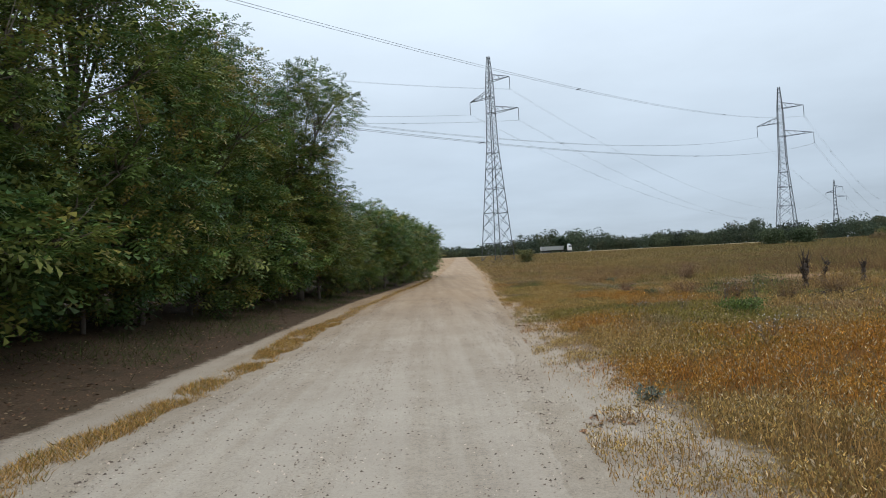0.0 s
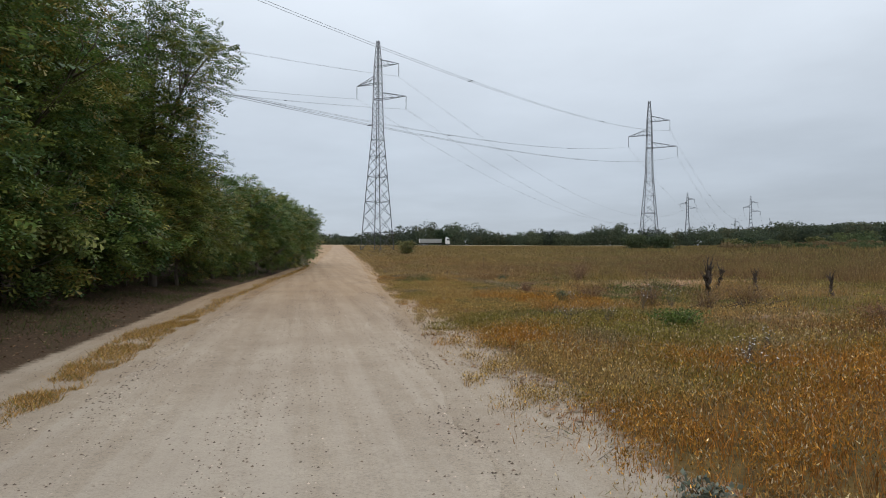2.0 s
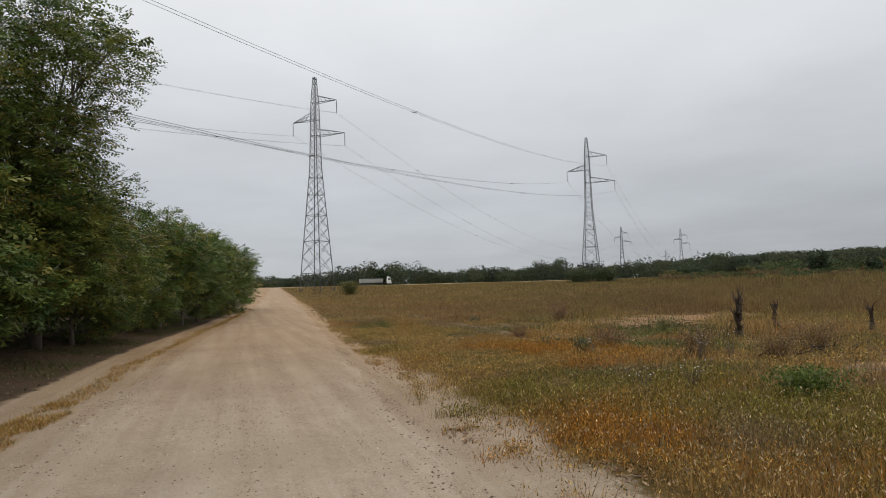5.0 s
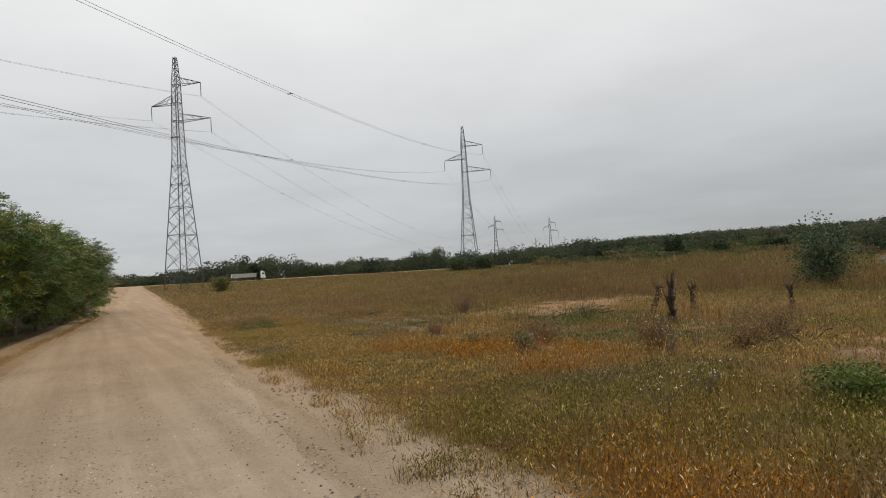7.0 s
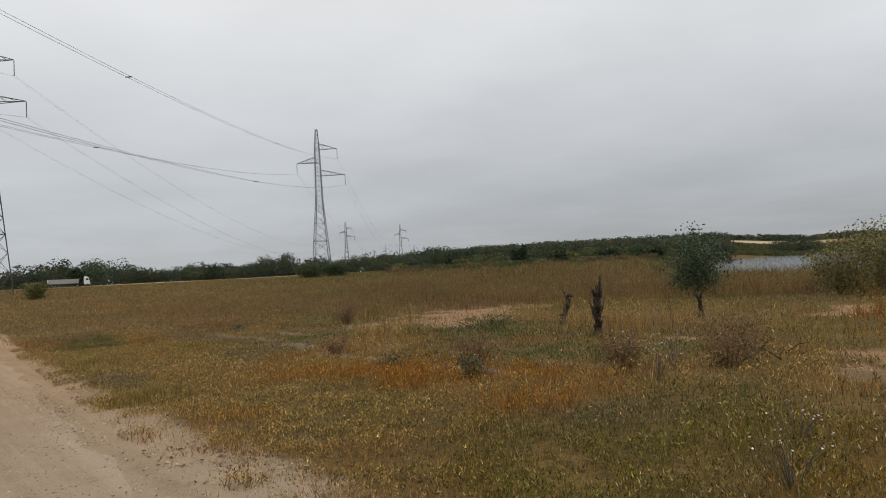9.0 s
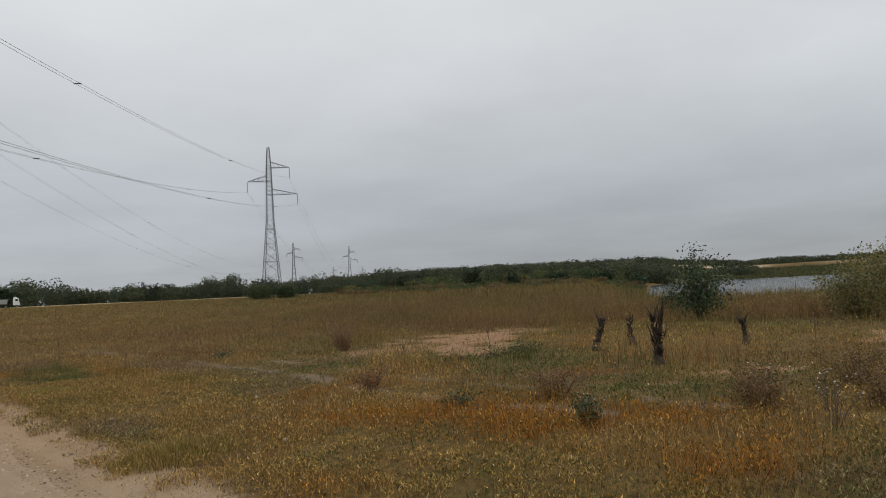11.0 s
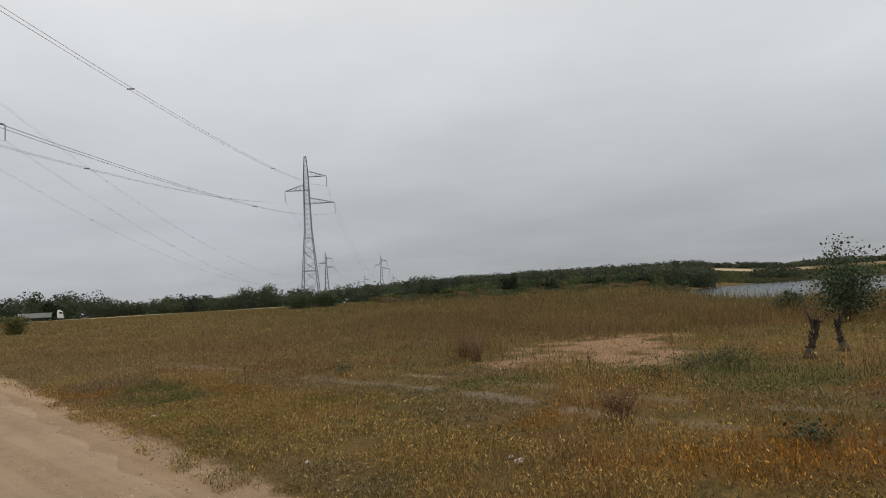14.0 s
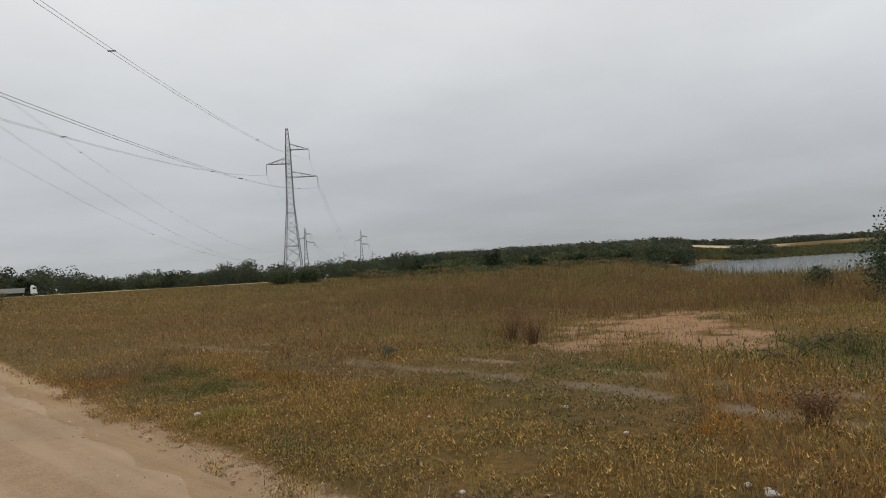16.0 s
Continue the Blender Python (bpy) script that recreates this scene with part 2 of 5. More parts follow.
M_STONE = material("pale_stone", plain((0.5, 0.47, 0.43), (0.66, 0.63, 0.58), 25, 0.9, strength=0.6))
M_GRAVEL = material("gravel", tinted(0.0, 0.95, 0.35))
M_WATER = material("lake_water", water_build)
M_WHITE = material("white_truck_paint", plain((0.74, 0.75, 0.76), (0.80, 0.80, 0.80), 1.5, 0.4))
M_GREY = material("grey_trailer_sheet", plain((0.30, 0.32, 0.33), (0.40, 0.42, 0.43), 1.2, 0.5, 0.2))
M_BLACK = material("rubber", plain((0.02, 0.02, 0.02), (0.035, 0.035, 0.035), 6, 0.9))
M_GLASS = material("dark_glass", glass_build)
M_LITTER = material("white_plastic", plain((0.75, 0.76, 0.78), (0.85, 0.85, 0.86), 9, 0.5))

# ---- mesh helpers ----


def mesh_from(name, verts, faces, mat=None, tint=None, smooth=False):
    """verts: n x 3; faces: one or more arrays of equal-sided faces; tint: n x 3."""
    me = bpy.data.meshes.new(name)
    verts = np.asarray(verts, np.float32)
    faces = [np.asarray(f, np.int32) for f in faces if len(f)]
    me.vertices.add(len(verts))
    me.vertices.foreach_set("co", verts.ravel())
    idx = np.concatenate([f.ravel() for f in faces])
    sizes = np.concatenate([np.full(len(f), f.shape[1], np.int32) for f in faces])
    me.loops.add(len(idx))
    me.loops.foreach_set("vertex_index", idx)
    me.polygons.add(len(sizes))
    me.polygons.foreach_set("loop_start", np.concatenate([[0], np.cumsum(sizes)[:-1]]).astype(np.int32))
    me.polygons.foreach_set("use_smooth", np.full(len(sizes), smooth))
    if tint is not None:
        a = me.attributes.new("tint", "FLOAT_COLOR", "POINT")
        a.data.foreach_set("color", np.concatenate([tint, np.ones((len(tint), 1))], 1).astype(np.float32).ravel())
    me.update(calc_edges=True)
    if mat:
        me.materials.append(mat)
    return me


def part(name, data, mat=None, parent=None, label=""):
    """Link a bmesh or mesh as one object under a thing or part."""
    if isinstance(data, bmesh.types.BMesh):
        me = bpy.data.meshes.new(name)
        data.to_mesh(me)
        data.free()
        if mat:
            me.materials.append(mat)
        data = me
    ob = new(name, data)
    ob.parent = parent
    if label:
        ob["label"] = label
    return ob


class Tubes:
    """Collects tapered tubes and bars into one mesh."""

    def __init__(self):
        self.v, self.f, self.n = [], [], 0

    def tube(self, pts, radii, sides=6):
        pts = [Vector(p) for p in pts]
        k = len(pts)
        for i, p in enumerate(pts):
            d = (pts[min(i + 1, k - 1)] - pts[max(i - 1, 0)]).normalized()
            a = d.orthogonal().normalized() if abs(d.z) > 0.9 else d.cross(Vector((0, 0, 1))).normalized()
            if abs(d.z) > 0.9:
                a = (Vector((1, 0, 0)) - d * d.x).normalized()
            c = d.cross(a)
            for s in range(sides):
                w = math.tau * s / sides + math.pi / sides
                self.v.append(p + (a * math.cos(w) + c * math.sin(w)) * radii[i])
        for i in range(k - 1):
            for s in range(sides):
                q = self.n + i * sides
                t = (s + 1) % sides
                self.f.append((q + s, q + t, q + sides + t, q + sides + s))
        top = self.n + (k - 1) * sides
        if sides == 4:
            self.f.append(tuple(self.n + s for s in (3, 2, 1, 0)))
            self.f.append(tuple(top + s for s in range(4)))
        else:
            for base, flip in ((self.n, True), (top, False)):
                c = len(self.v)
                self.v.append(pts[0] if flip else pts[-1])
                for s in range(sides):
                    t = (s + 1) % sides
                    self.f.append((base + t, base + s, c) if flip else (base + s, base + t, c))
        self.n = len(self.v)
        return self

    def bar(self, a, b, r):
        return self.tube((a, b), (r, r), 4)

    def mesh(self, name, mat, smooth=False):
        quads = [f for f in self.f if len(f) == 4]
        tris = [f for f in self.f if len(f) == 3]
        return mesh_from(name, [tuple(v) for v in self.v], [quads, tris], mat, smooth=smooth)


def boxed(size, at=(0, 0, 0), bevel=0.0):
    bm = bmesh.new()
    bmesh.ops.create_cube(bm, size=1, matrix=Matrix.Translation(at) @ Matrix.Diagonal((*size, 1)))
    if bevel:
        bmesh.ops.bevel(bm, geom=bm.edges[:], offset=bevel, segments=2, affect="EDGES")
    return bm


RNG = np.random.default_rng(7)


def lattice_noise(x, y, scale, seed=0):
    """Smooth value noise in 0..1 over the plan."""
    x, y = np.asarray(x, float) / scale, np.asarray(y, float) / scale
    i, j = np.floor(x).astype(np.int64), np.floor(y).astype(np.int64)
    u, v = x - i, y - j
    u, v = u * u * (3 - 2 * u), v * v * (3 - 2 * v)

    def h(a, b):
        n = (a * 374761393 + b * 668265263 + seed * 974634757) & 0xFFFFFFFF
        n = ((n ^ (n >> 13)) * 1274126177) & 0xFFFFFFFF
        return ((n ^ (n >> 16)) & 0xFFFF) / 65535.0
    return (h(i, j) * (1 - u) + h(i + 1, j) * u) * (1 - v) + (h(i, j + 1) * (1 - u) + h(i + 1, j + 1) * u) * v


def fractal(x, y, scale, seed=0, octaves=3):
    total, amp, s = 0, 0, 1.0
    for o in range(octaves):
        total = total + s * lattice_noise(x, y, scale / 2 ** o, seed + o * 17)
        amp += s
        s *= 0.55
    return total / amp


def smooth(v, a, b):
    t = np.clip((np.asarray(v, float) - a) / (b - a), 0, 1)
    return t * t * (3 - 2 * t)


# ---- the lie of the land ----


def road_right(y):
    y = np.asarray(y, float)
    return np.where(y < 4, 1.05 + 0.03 * (y - 4), np.where(y < 60, 1.05 + 0.074 * (y - 4), 5.19 + 0.05 * (y - 60)))


def road_left(y):
    y = np.asarray(y, float)
    return road_right(y) - 3.65 - 0.95 * smooth(y, 4, 30) + 0.6 * smooth(y, 60, 160)


def under_road(x, y):
    return smooth(x - road_left(y), 0.1, 0.7) * (1 - smooth(x - road_right(y), -0.7, -0.1))


def water_level(x, y):
    """The lake's surface: it climbs very slightly away from the track, with the rest of the plain."""
    s = (np.asarray(x, float) - 1) * 0.97 + (np.asarray(y, float) - 14) * 0.243
    return -1.5 + 0.0085 * (np.clip(s, 0, 640) - 100)


def land(x, y):
    """Height of the ground."""
    x, y = np.asarray(x, float), np.asarray(y, float)
    dx, dy = x - 1, y - 14
    d = np.hypot(dx, dy)
    az = np.degrees(np.arctan2(dx, dy))
    rise = 0.0175 * (np.sqrt(np.maximum(d - 30, 0) ** 2 + 100) - 10) * (d > 30)
    rise = np.minimum(rise, 4.8) + 0.004 * np.maximum(d - 300, 0)
    lake = smooth(az, 58, 67) * (1 - smooth(az, 120, 140))
    bowl = (water_level(x, y) - 1.6) * smooth(d, 55, 135) + 2.2 * smooth(d, 500, 532) + 5.6 * smooth(d, 535, 640) + 6.2 * smooth(d, 640, 725) + 9 * smooth(d, 735, 1100)
    h = rise * (1 - lake) + bowl * lake
    # wooded rise
    hill = smooth(az, 33, 47) * (1 - smooth(az, 62, 72)) * smooth(d, 330, 620)
    h = h + 9 * hill
    near = np.exp(-(np.maximum(d - 20, 0) / 40) ** 2)
    h = h + near * (0.10 * (fractal(x, y, 4.0, 3) - 0.5) + 0.05 * (fractal(x, y, 0.9, 5) - 0.5)) * smooth(x - road_right(y), -0.2, 1.2)
    bank = smooth(road_left(y) - 1.5 - x, 0, 5) * (y < 90)
    h = h + 0.55 * bank + 0.04 * (fractal(x, y, 1.2, 9) - 0.5) * bank
    return h - 0.05 * under_road(x, y)


def road_height(x, y):
    l, r = road_left(y), road_right(y)
    s = (np.asarray(x) - l) / (r - l)
    rut = -0.025 * (np.exp(-((s - 0.28) / 0.09) ** 2) + np.exp(-((s - 0.74) / 0.09) ** 2))
    return 0.05 + rut + 0.006 * (fractal(x, y, 0.8, 21) - 0.5) + 0.02 * (fractal(x, y, 3.0, 22) - 0.5)


def graded(lo, hi, step, far, growth):
    out = list(np.arange(lo, hi + 1e-6, step))
    s, v = step, hi
    while v < far:
        s *= growth
        v += s
        out.append(v)
    s, v = step, lo
    while v > -far:
        s *= growth
        v -= s
        out.insert(0, v)
    return np.array(out)


def bare_mask(x, y, worn=False):
    """Sand that shows on the verges or, worn, thin and bare spots of the field."""
    x, y = np.asarray(x, float), np.asarray(y, float)
    e = x - road_right(y)
    wide = 1 - 0.42 * smooth(y, 19, 25)
    verge = 1 - smooth(e / wide, 0.3, 1.75 + 1.0 * (fractal(x, y, 1.6, 31) - 0.5))
    left = smooth(x, road_left(y) - 3.2, road_left(y) - 2.6)
    m = np.maximum(verge * (x > 0), left * (x < 0))

    def blob(cx, cy, rx, ry, turn):
        c, s = math.cos(radians(turn)), math.sin(radians(turn))
        u, v = ((x - cx) * c + (y - cy) * s) / rx, (-(x - cx) * s + (y - cy) * c) / ry
        return (1 - smooth(np.hypot(u, v) + 1.0 * (fractal(x, y, 1.8, 37) - 0.5), 0.55, 1.2)) * (0.35 + 0.65 * smooth(fractal(x, y, 1.1, 39), 0.36, 0.56))
    if not worn:
        return m
    m = 0 * m
    for b in ((17.2, 30.9, 6.1, 3.1, 22), (11.4, 15.9, 1.9, 0.8, 15), (12.0, 19.9, 1.9, 0.6, -20), (20.5, 19.0, 3.0, 1.0, 10)):
        m = np.maximum(m, 0.9 * blob(*b))
    # an old wheel track of grey soil through the weeds
    mid = 7.65 + 0.085 * (y - 20) + 0.9 * (fractal(x, y, 5, 41) - 0.5)
    track = (np.exp(-((x - mid) / 0.34) ** 2) + np.exp(-((x - mid - 1.4) / 0.22) ** 2)) * smooth(y, 15, 19) * (1 - smooth(y, 40, 50))
    return np.maximum(m, 0.9 * track * smooth(fractal(x, y, 1.3, 43), 0.38, 0.56))


def ground_mesh():
    xs, ys = graded(-7, 22, 0.24, 4200, 1.085), graded(2, 42, 0.24, 4200, 1.085)
    xs = np.concatenate([xs[xs < 480], np.arange(480, 800, 13.0), xs[xs > 805]])
    gx, gy = np.meshgrid(xs, ys)
    z = land(gx, gy)
    n, m = gx.shape
    q = np.arange(n * m).reshape(n, m)
    f = np.stack([q[:-1, :-1], q[:-1, 1:], q[1:, 1:], q[1:, :-1]], -1).reshape(-1, 4)
    me = mesh_from("ground", np.stack([gx, gy, z], -1).reshape(-1, 3), [f], M_GROUND, smooth=True)
    bare = bare_mask(gx, gy)
    trees = smooth(road_left(gy) - gx, 1.0, 1.65) * (gy < 95) * (gx > -60)
    d = np.hypot(gx - 1, gy - 14)
    az = np.degrees(np.arctan2(gx - 1, gy - 14))
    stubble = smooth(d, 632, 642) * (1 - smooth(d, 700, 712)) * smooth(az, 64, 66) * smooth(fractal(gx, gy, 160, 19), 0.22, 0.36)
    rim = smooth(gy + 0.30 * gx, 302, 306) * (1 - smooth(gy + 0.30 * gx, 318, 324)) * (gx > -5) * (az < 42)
    a = me.attributes.new("cover", "FLOAT_COLOR", "POINT")
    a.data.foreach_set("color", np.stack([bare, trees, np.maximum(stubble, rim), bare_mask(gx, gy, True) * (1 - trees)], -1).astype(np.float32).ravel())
    return me


tagged(new("ground", ground_mesh()), "weedy open field with dry soil, sand patches and leaf litter", "ground", kind="structure")


def road_mesh():
    ys = np.concatenate([np.arange(-14, 46, 0.14), np.geomspace(46, 300, 130)])
    ss = np.linspace(0, 1, 34)
    gy, gs = np.meshgrid(ys, ss, indexing="ij")
    l = road_left(gy) + 0.28 * (fractal(gy, gs * 0, 1.1, 51, 4) - 0.5) * 2 - 0.15
    r = road_right(gy) + 0.30 * (fractal(gy, gs * 0, 0.9, 57, 4) - 0.5) * 2 + 0.2
    gx = l + (r - l) * gs
    lip = np.minimum(smooth(gs, 0, 0.14), 1 - smooth(gs, 0.86, 1))
    base = land(gx, gy) + 0.05 * under_road(gx, gy)
    z = base - 0.03 + lip * (0.036 + (road_height(gx, gy) - 0.05) * 0.8)
    n, m = gx.shape
    q = np.arange(n * m).reshape(n, m)
    f = np.stack([q[:-1, :-1], q[:-1, 1:], q[1:, 1:], q[1:, :-1]], -1).reshape(-1, 4)
    return mesh_from("road", np.stack([gx, gy, z], -1).reshape(-1, 3), [f], M_ROAD, smooth=True)


tagged(new("road", road_mesh()), "pale packed gravel track with faint wheel ruts", "road", kind="structure")

bm = bmesh.new()
bmesh.ops.create_grid(bm, x_segments=40, y_segments=40, size=520, matrix=Matrix.Translation((560, 60, 0)))
for v in bm.verts:
    v.co.z = float(water_level(v.co.x, v.co.y))
tagged(part("water", bm, M_WATER), "still grey lake reflecting an overcast sky", "lake", kind="structure")

# ---- plants ----


def blades(name, x, y, z, height, width, lean, tint, head=None, segs=2, mat=None):
    """Bent tapering blades from arrays; head: length of a seed head on each blade (0 for none)."""
    n = len(x)
    a = RNG.uniform(0, math.tau, n)
    la = RNG.uniform(0, math.tau, n)
    side = np.stack([np.cos(a), np.sin(a), np.zeros(n)], 1) * (width / 2)[:, None]
    lean_v = np.stack([np.cos(la), np.sin(la), np.zeros(n)], 1) * (lean * height)[:, None]
    base = np.stack([x, y, z - 0.02], 1)
    up = np.zeros((n, 3))
    up[:, 2] = height
    mid = base + up * 0.55 + lean_v * 0.3
    tip = base + up * np.sqrt(np.maximum(1 - lean ** 2 * 0.5, 0.2))[:, None] + lean_v
    if segs == 1:
        v = np.stack([base - side, base + side, tip], 1)
        tris = np.arange(3 * n).reshape(n, 3)
        quads = np.zeros((0, 4), int)
        k = 3
    else:
        v = np.stack([base - side, base + side, mid + side * 0.75, mid - side * 0.75, tip], 1)
        k = 5
        o = np.arange(n)[:, None] * 5
        quads = o + np.array([[0, 1, 2, 3]])
        tris = o + np.array([[3, 2, 4]])
    t = np.repeat(tint, k, 0)
    v = v.reshape(-1, 3)
    if head is not None:
        h = np.nonzero(head > 0)[0]
        m = len(h)
        d = (tip[h] - mid[h])
        d /= np.linalg.norm(d, axis=1)[:, None] + 1e-9
        s = np.cross(d, RNG.normal(size=(m, 3)))
        s /= np.linalg.norm(s, axis=1)[:, None] + 1e-9
        s2 = np.cross(d, s)
        L = head[h][:, None]
        w = L * 0.16
        p0, p1 = tip[h] - d * L * 0.35, tip[h] + d * L * 0.65
        pm = tip[h] + d * L * 0.08
        hv = np.stack([p0, pm + s * w, pm - s * w * 0.5 + s2 * w * 0.86, pm - s * w * 0.5 - s2 * w * 0.86, p1], 1)
        o = len(v) + np.arange(m)[:, None] * 5
        ht = np.concatenate([o + np.array([[0, 2, 1]]), o + np.array([[0, 3, 2]]), o + np.array([[0, 1, 3]]),
                             o + np.array([[4, 1, 2]]), o + np.array([[4, 2, 3]]), o + np.array([[4, 3, 1]])])
        tris = np.concatenate([tris, ht])
        v = np.concatenate([v, hv.reshape(-1, 3)])
        hc = np.array([[0.54, 0.43, 0.26]]) * RNG.uniform(0.6, 1.15, (m, 1))
        t = np.concatenate([t, np.repeat(hc, 5, 0)])
    return mesh_from(name, v, [quads, tris], mat or M_GRASS, t)


RUST, STRAW, OLIVE = np.array((0.315, 0.142, 0.024)), np.array((0.325, 0.205, 0.068)), np.array((0.175, 0.142, 0.030))
BROWN, GREYISH, GREEN = np.array((0.195, 0.108, 0.042)), np.array((0.205, 0.15, 0.082)), np.array((0.085, 0.108, 0.027))
WEED_COLOURS = np.stack([RUST, STRAW, OLIVE, BROWN, GREYISH, GREEN])


def field_tint(x, y, spread=0.34):
    """Which weed grows where: drifts of rust, straw, olive, brown, grey and green."""
    n = len(x)
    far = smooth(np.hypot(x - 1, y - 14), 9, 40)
    e = x - road_right(y)
    beside = 1 - smooth(e, 1.0, 14)
    w = np.stack([fractal(x, y, s, seed) for s, seed in ((3.2, 61), (2.4, 67), (4.5, 71), (5.0, 73), (2.0, 79), (2.8, 89))], 1)
    later = smooth(y, 16, 26)
    w = w + np.stack([0.10 - 0.12 * far * (1 - beside) - 0.16 * later, 0.05 + 0.10 * (1 - smooth(e, 0.5, 3)) + 0.05 * later, -0.01 + 0.08 * later * smooth(e, 1.5, 5) + 0.02 * far, -0.09 + 0.16 * far, -0.10 + 0.05 * far, -0.10 - 0.03 * far], 1)
    w[:, 3] += 0.14 * np.minimum(rank_weeds(x, y), 1)
    low = low_patch(x, y)
    w[:, 0] -= 0.10 * low
    w[:, 2] += 0.06 * low
    w[:, 4] += 0.10 * low
    w[:, 5] += 0.15 * low
    w = np.exp(20 * (w - 0.5)) + 0.05
    w /= w.sum(1)[:, None]
    k = (RNG.uniform(size=(n, 1)) > np.cumsum(w, 1)).sum(1).clip(0, 5)
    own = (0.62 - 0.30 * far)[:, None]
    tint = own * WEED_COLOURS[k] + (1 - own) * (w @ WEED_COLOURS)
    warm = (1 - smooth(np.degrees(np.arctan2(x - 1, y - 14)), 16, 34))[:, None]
    # haze painted into the tint: distant weeds fade to one dull tone, slightly dimmed
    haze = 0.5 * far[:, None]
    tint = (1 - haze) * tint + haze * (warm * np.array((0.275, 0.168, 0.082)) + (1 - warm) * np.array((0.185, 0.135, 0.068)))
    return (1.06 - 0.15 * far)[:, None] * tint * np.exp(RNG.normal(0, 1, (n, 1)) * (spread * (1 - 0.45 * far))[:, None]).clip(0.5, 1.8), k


def scatter(n, x0, x1, y0, y1):
    return RNG.uniform(x0, x1, n), RNG.uniform(y0, y1, n)


def shore(x, y):
    az = np.degrees(np.arctan2(x - 1, y - 14))
    return (land(x, y) > water_level(x, y) + 0.15) | (az < 55)


def keep_field(x, y):
    """Leaves out the road, thins on bare sand and gathers into tufts."""
    ok = (x > road_right(y) + 0.1) & shore(x, y)
    tuft = fractal(x, y, 0.42, 77, 2)
    bare, worn = bare_mask(x, y), bare_mask(x, y, True)
    verge = smooth(tuft, 0.60 - 0.18 * smooth(x - road_right(y), 0.1, 1.2), 0.70 - 0.18 * smooth(x - road_right(y), 0.1, 1.2)) * 0.95 + 0.03
    p = (0.55 + 0.45 * smooth(tuft, 0.35, 0.6)) * (1 - bare) + verge * bare
    p = p * (1 - 0.80 * smooth(worn + 0.5 * (tuft - 0.5), 0.3, 0.75))
    return ok & (RNG.uniform(size=len(x)) < p)


def low_patch(x, y):
    """Where the tall weeds give way to short dull green growth over dark soil."""
    e = x - road_right(y)
    return smooth(fractal(x, y, 2.4, 143), 0.50, 0.60) * (0.35 + 0.65 * smooth(y, 13, 19)) * smooth(e, 0.6, 1.6) * (1 - 0.8 * smooth(np.hypot(x - 1, y - 14), 26, 36))


def rank_weeds(x, y):
    az, d = np.degrees(np.arctan2(x - 1, y - 14)), np.hypot(x - 1, y - 14)
    return 0.9 * smooth(az, 25, 42) * smooth(d, 8, 14) * smooth(fractal(x, y, 3.4, 85), 0.50, 0.66) + (0.25 + 1.3 * smooth(fractal(x, y, 3.6, 87), 0.38, 0.66)) * smooth(az, 28, 46) * smooth(d, 23, 32) * (1 - 0.75 * smooth(az, 58, 66) * smooth(d, 40, 55))


def sward(x, y):
    """How tall the weeds stand."""
    e = x - road_right(y)
    low = (0.50 + 0.50 * smooth(e, 0.4, 2.4)) * (0.40 + 1.1 * fractal(x, y, 1.6, 83)) * (1 - 0.30 * smooth(y, 16, 22) * (1 - smooth(e, 6, 12)))
    rank = 1 + 1.3 * rank_weeds(x, y)
    return low * rank * (1 - 0.5 * bare_mask(x, y, True)) * (1 - 0.62 * low_patch(x, y))


def grass_near():
    x, y = scatter(520000, 1.1, 13, 3.0, 42)
    dist = np.maximum(np.minimum(np.hypot(x - 0.1, np.maximum(y - 23, 0)), x), 0)
    ok = (RNG.uniform(size=len(x)) < np.clip(1.35 - dist / 9, 0.2, 1)) & (x > road_right(y) + 0.1)
    ok &= RNG.uniform(size=len(x)) < (1 - smooth(x, 10.5, 13)) * (1 - smooth(y, 37, 42))
    x, y, dist = x[ok], y[ok], dist[ok]
    ok = keep_field(x, y)
    x, y, dist = x[ok], y[ok], dist[ok]
    tint, k = field_tint(x, y)
    n = len(x)
    h = RNG.gamma(5, 0.034, n).clip(0.04, 0.42) * sward(x, y)
    w = RNG.uniform(0.003, 0.0085, n) * (1 + dist * 0.11)
    # low broad leaves close to the soil
    flat = RNG.uniform(size=n) < 0.09
    h = np.where(flat, RNG.uniform(0.02, 0.06, n), h)
    w = np.where(flat, w * 3.0, w)
    tint = np.where(flat[:, None], np.where(RNG.uniform(size=(n, 1)) < 0.55, GREEN, OLIVE) * RNG.uniform(0.6, 1.3, (n, 1)), tint)
    head = np.where((RNG.uniform(size=n) < 0.19 - 0.165 * smooth(y, 12, 18)) & ~flat & (k < 4) & (h > 0.12), RNG.uniform(0.022, 0.05, n), 0)
    return blades("dry_grass", x, y, land(x, y), h, w, np.where(flat, 1.2, RNG.uniform(0.08, 0.65, n)), tint, head, segs=1)


def grass_mid():
    x, y = scatter(540000, 2, 62, 0, 95)
    d = np.hypot(x - 0.5, y - 18)
    ok = (RNG.uniform(size=len(x)) < np.maximum(smooth(x, 9, 12.5), smooth(y, 35, 41))) & (RNG.uniform(size=len(x)) < np.clip(1.2 - d / 75, 0.22, 1))
    x, y, d = x[ok], y[ok], d[ok]
    ok = keep_field(x, y)
    x, y, d = x[ok], y[ok], d[ok]
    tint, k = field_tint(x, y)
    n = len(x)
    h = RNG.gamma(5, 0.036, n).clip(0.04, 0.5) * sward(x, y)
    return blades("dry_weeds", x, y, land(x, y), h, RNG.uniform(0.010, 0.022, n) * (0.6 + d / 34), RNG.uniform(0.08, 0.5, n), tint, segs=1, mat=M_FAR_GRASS)


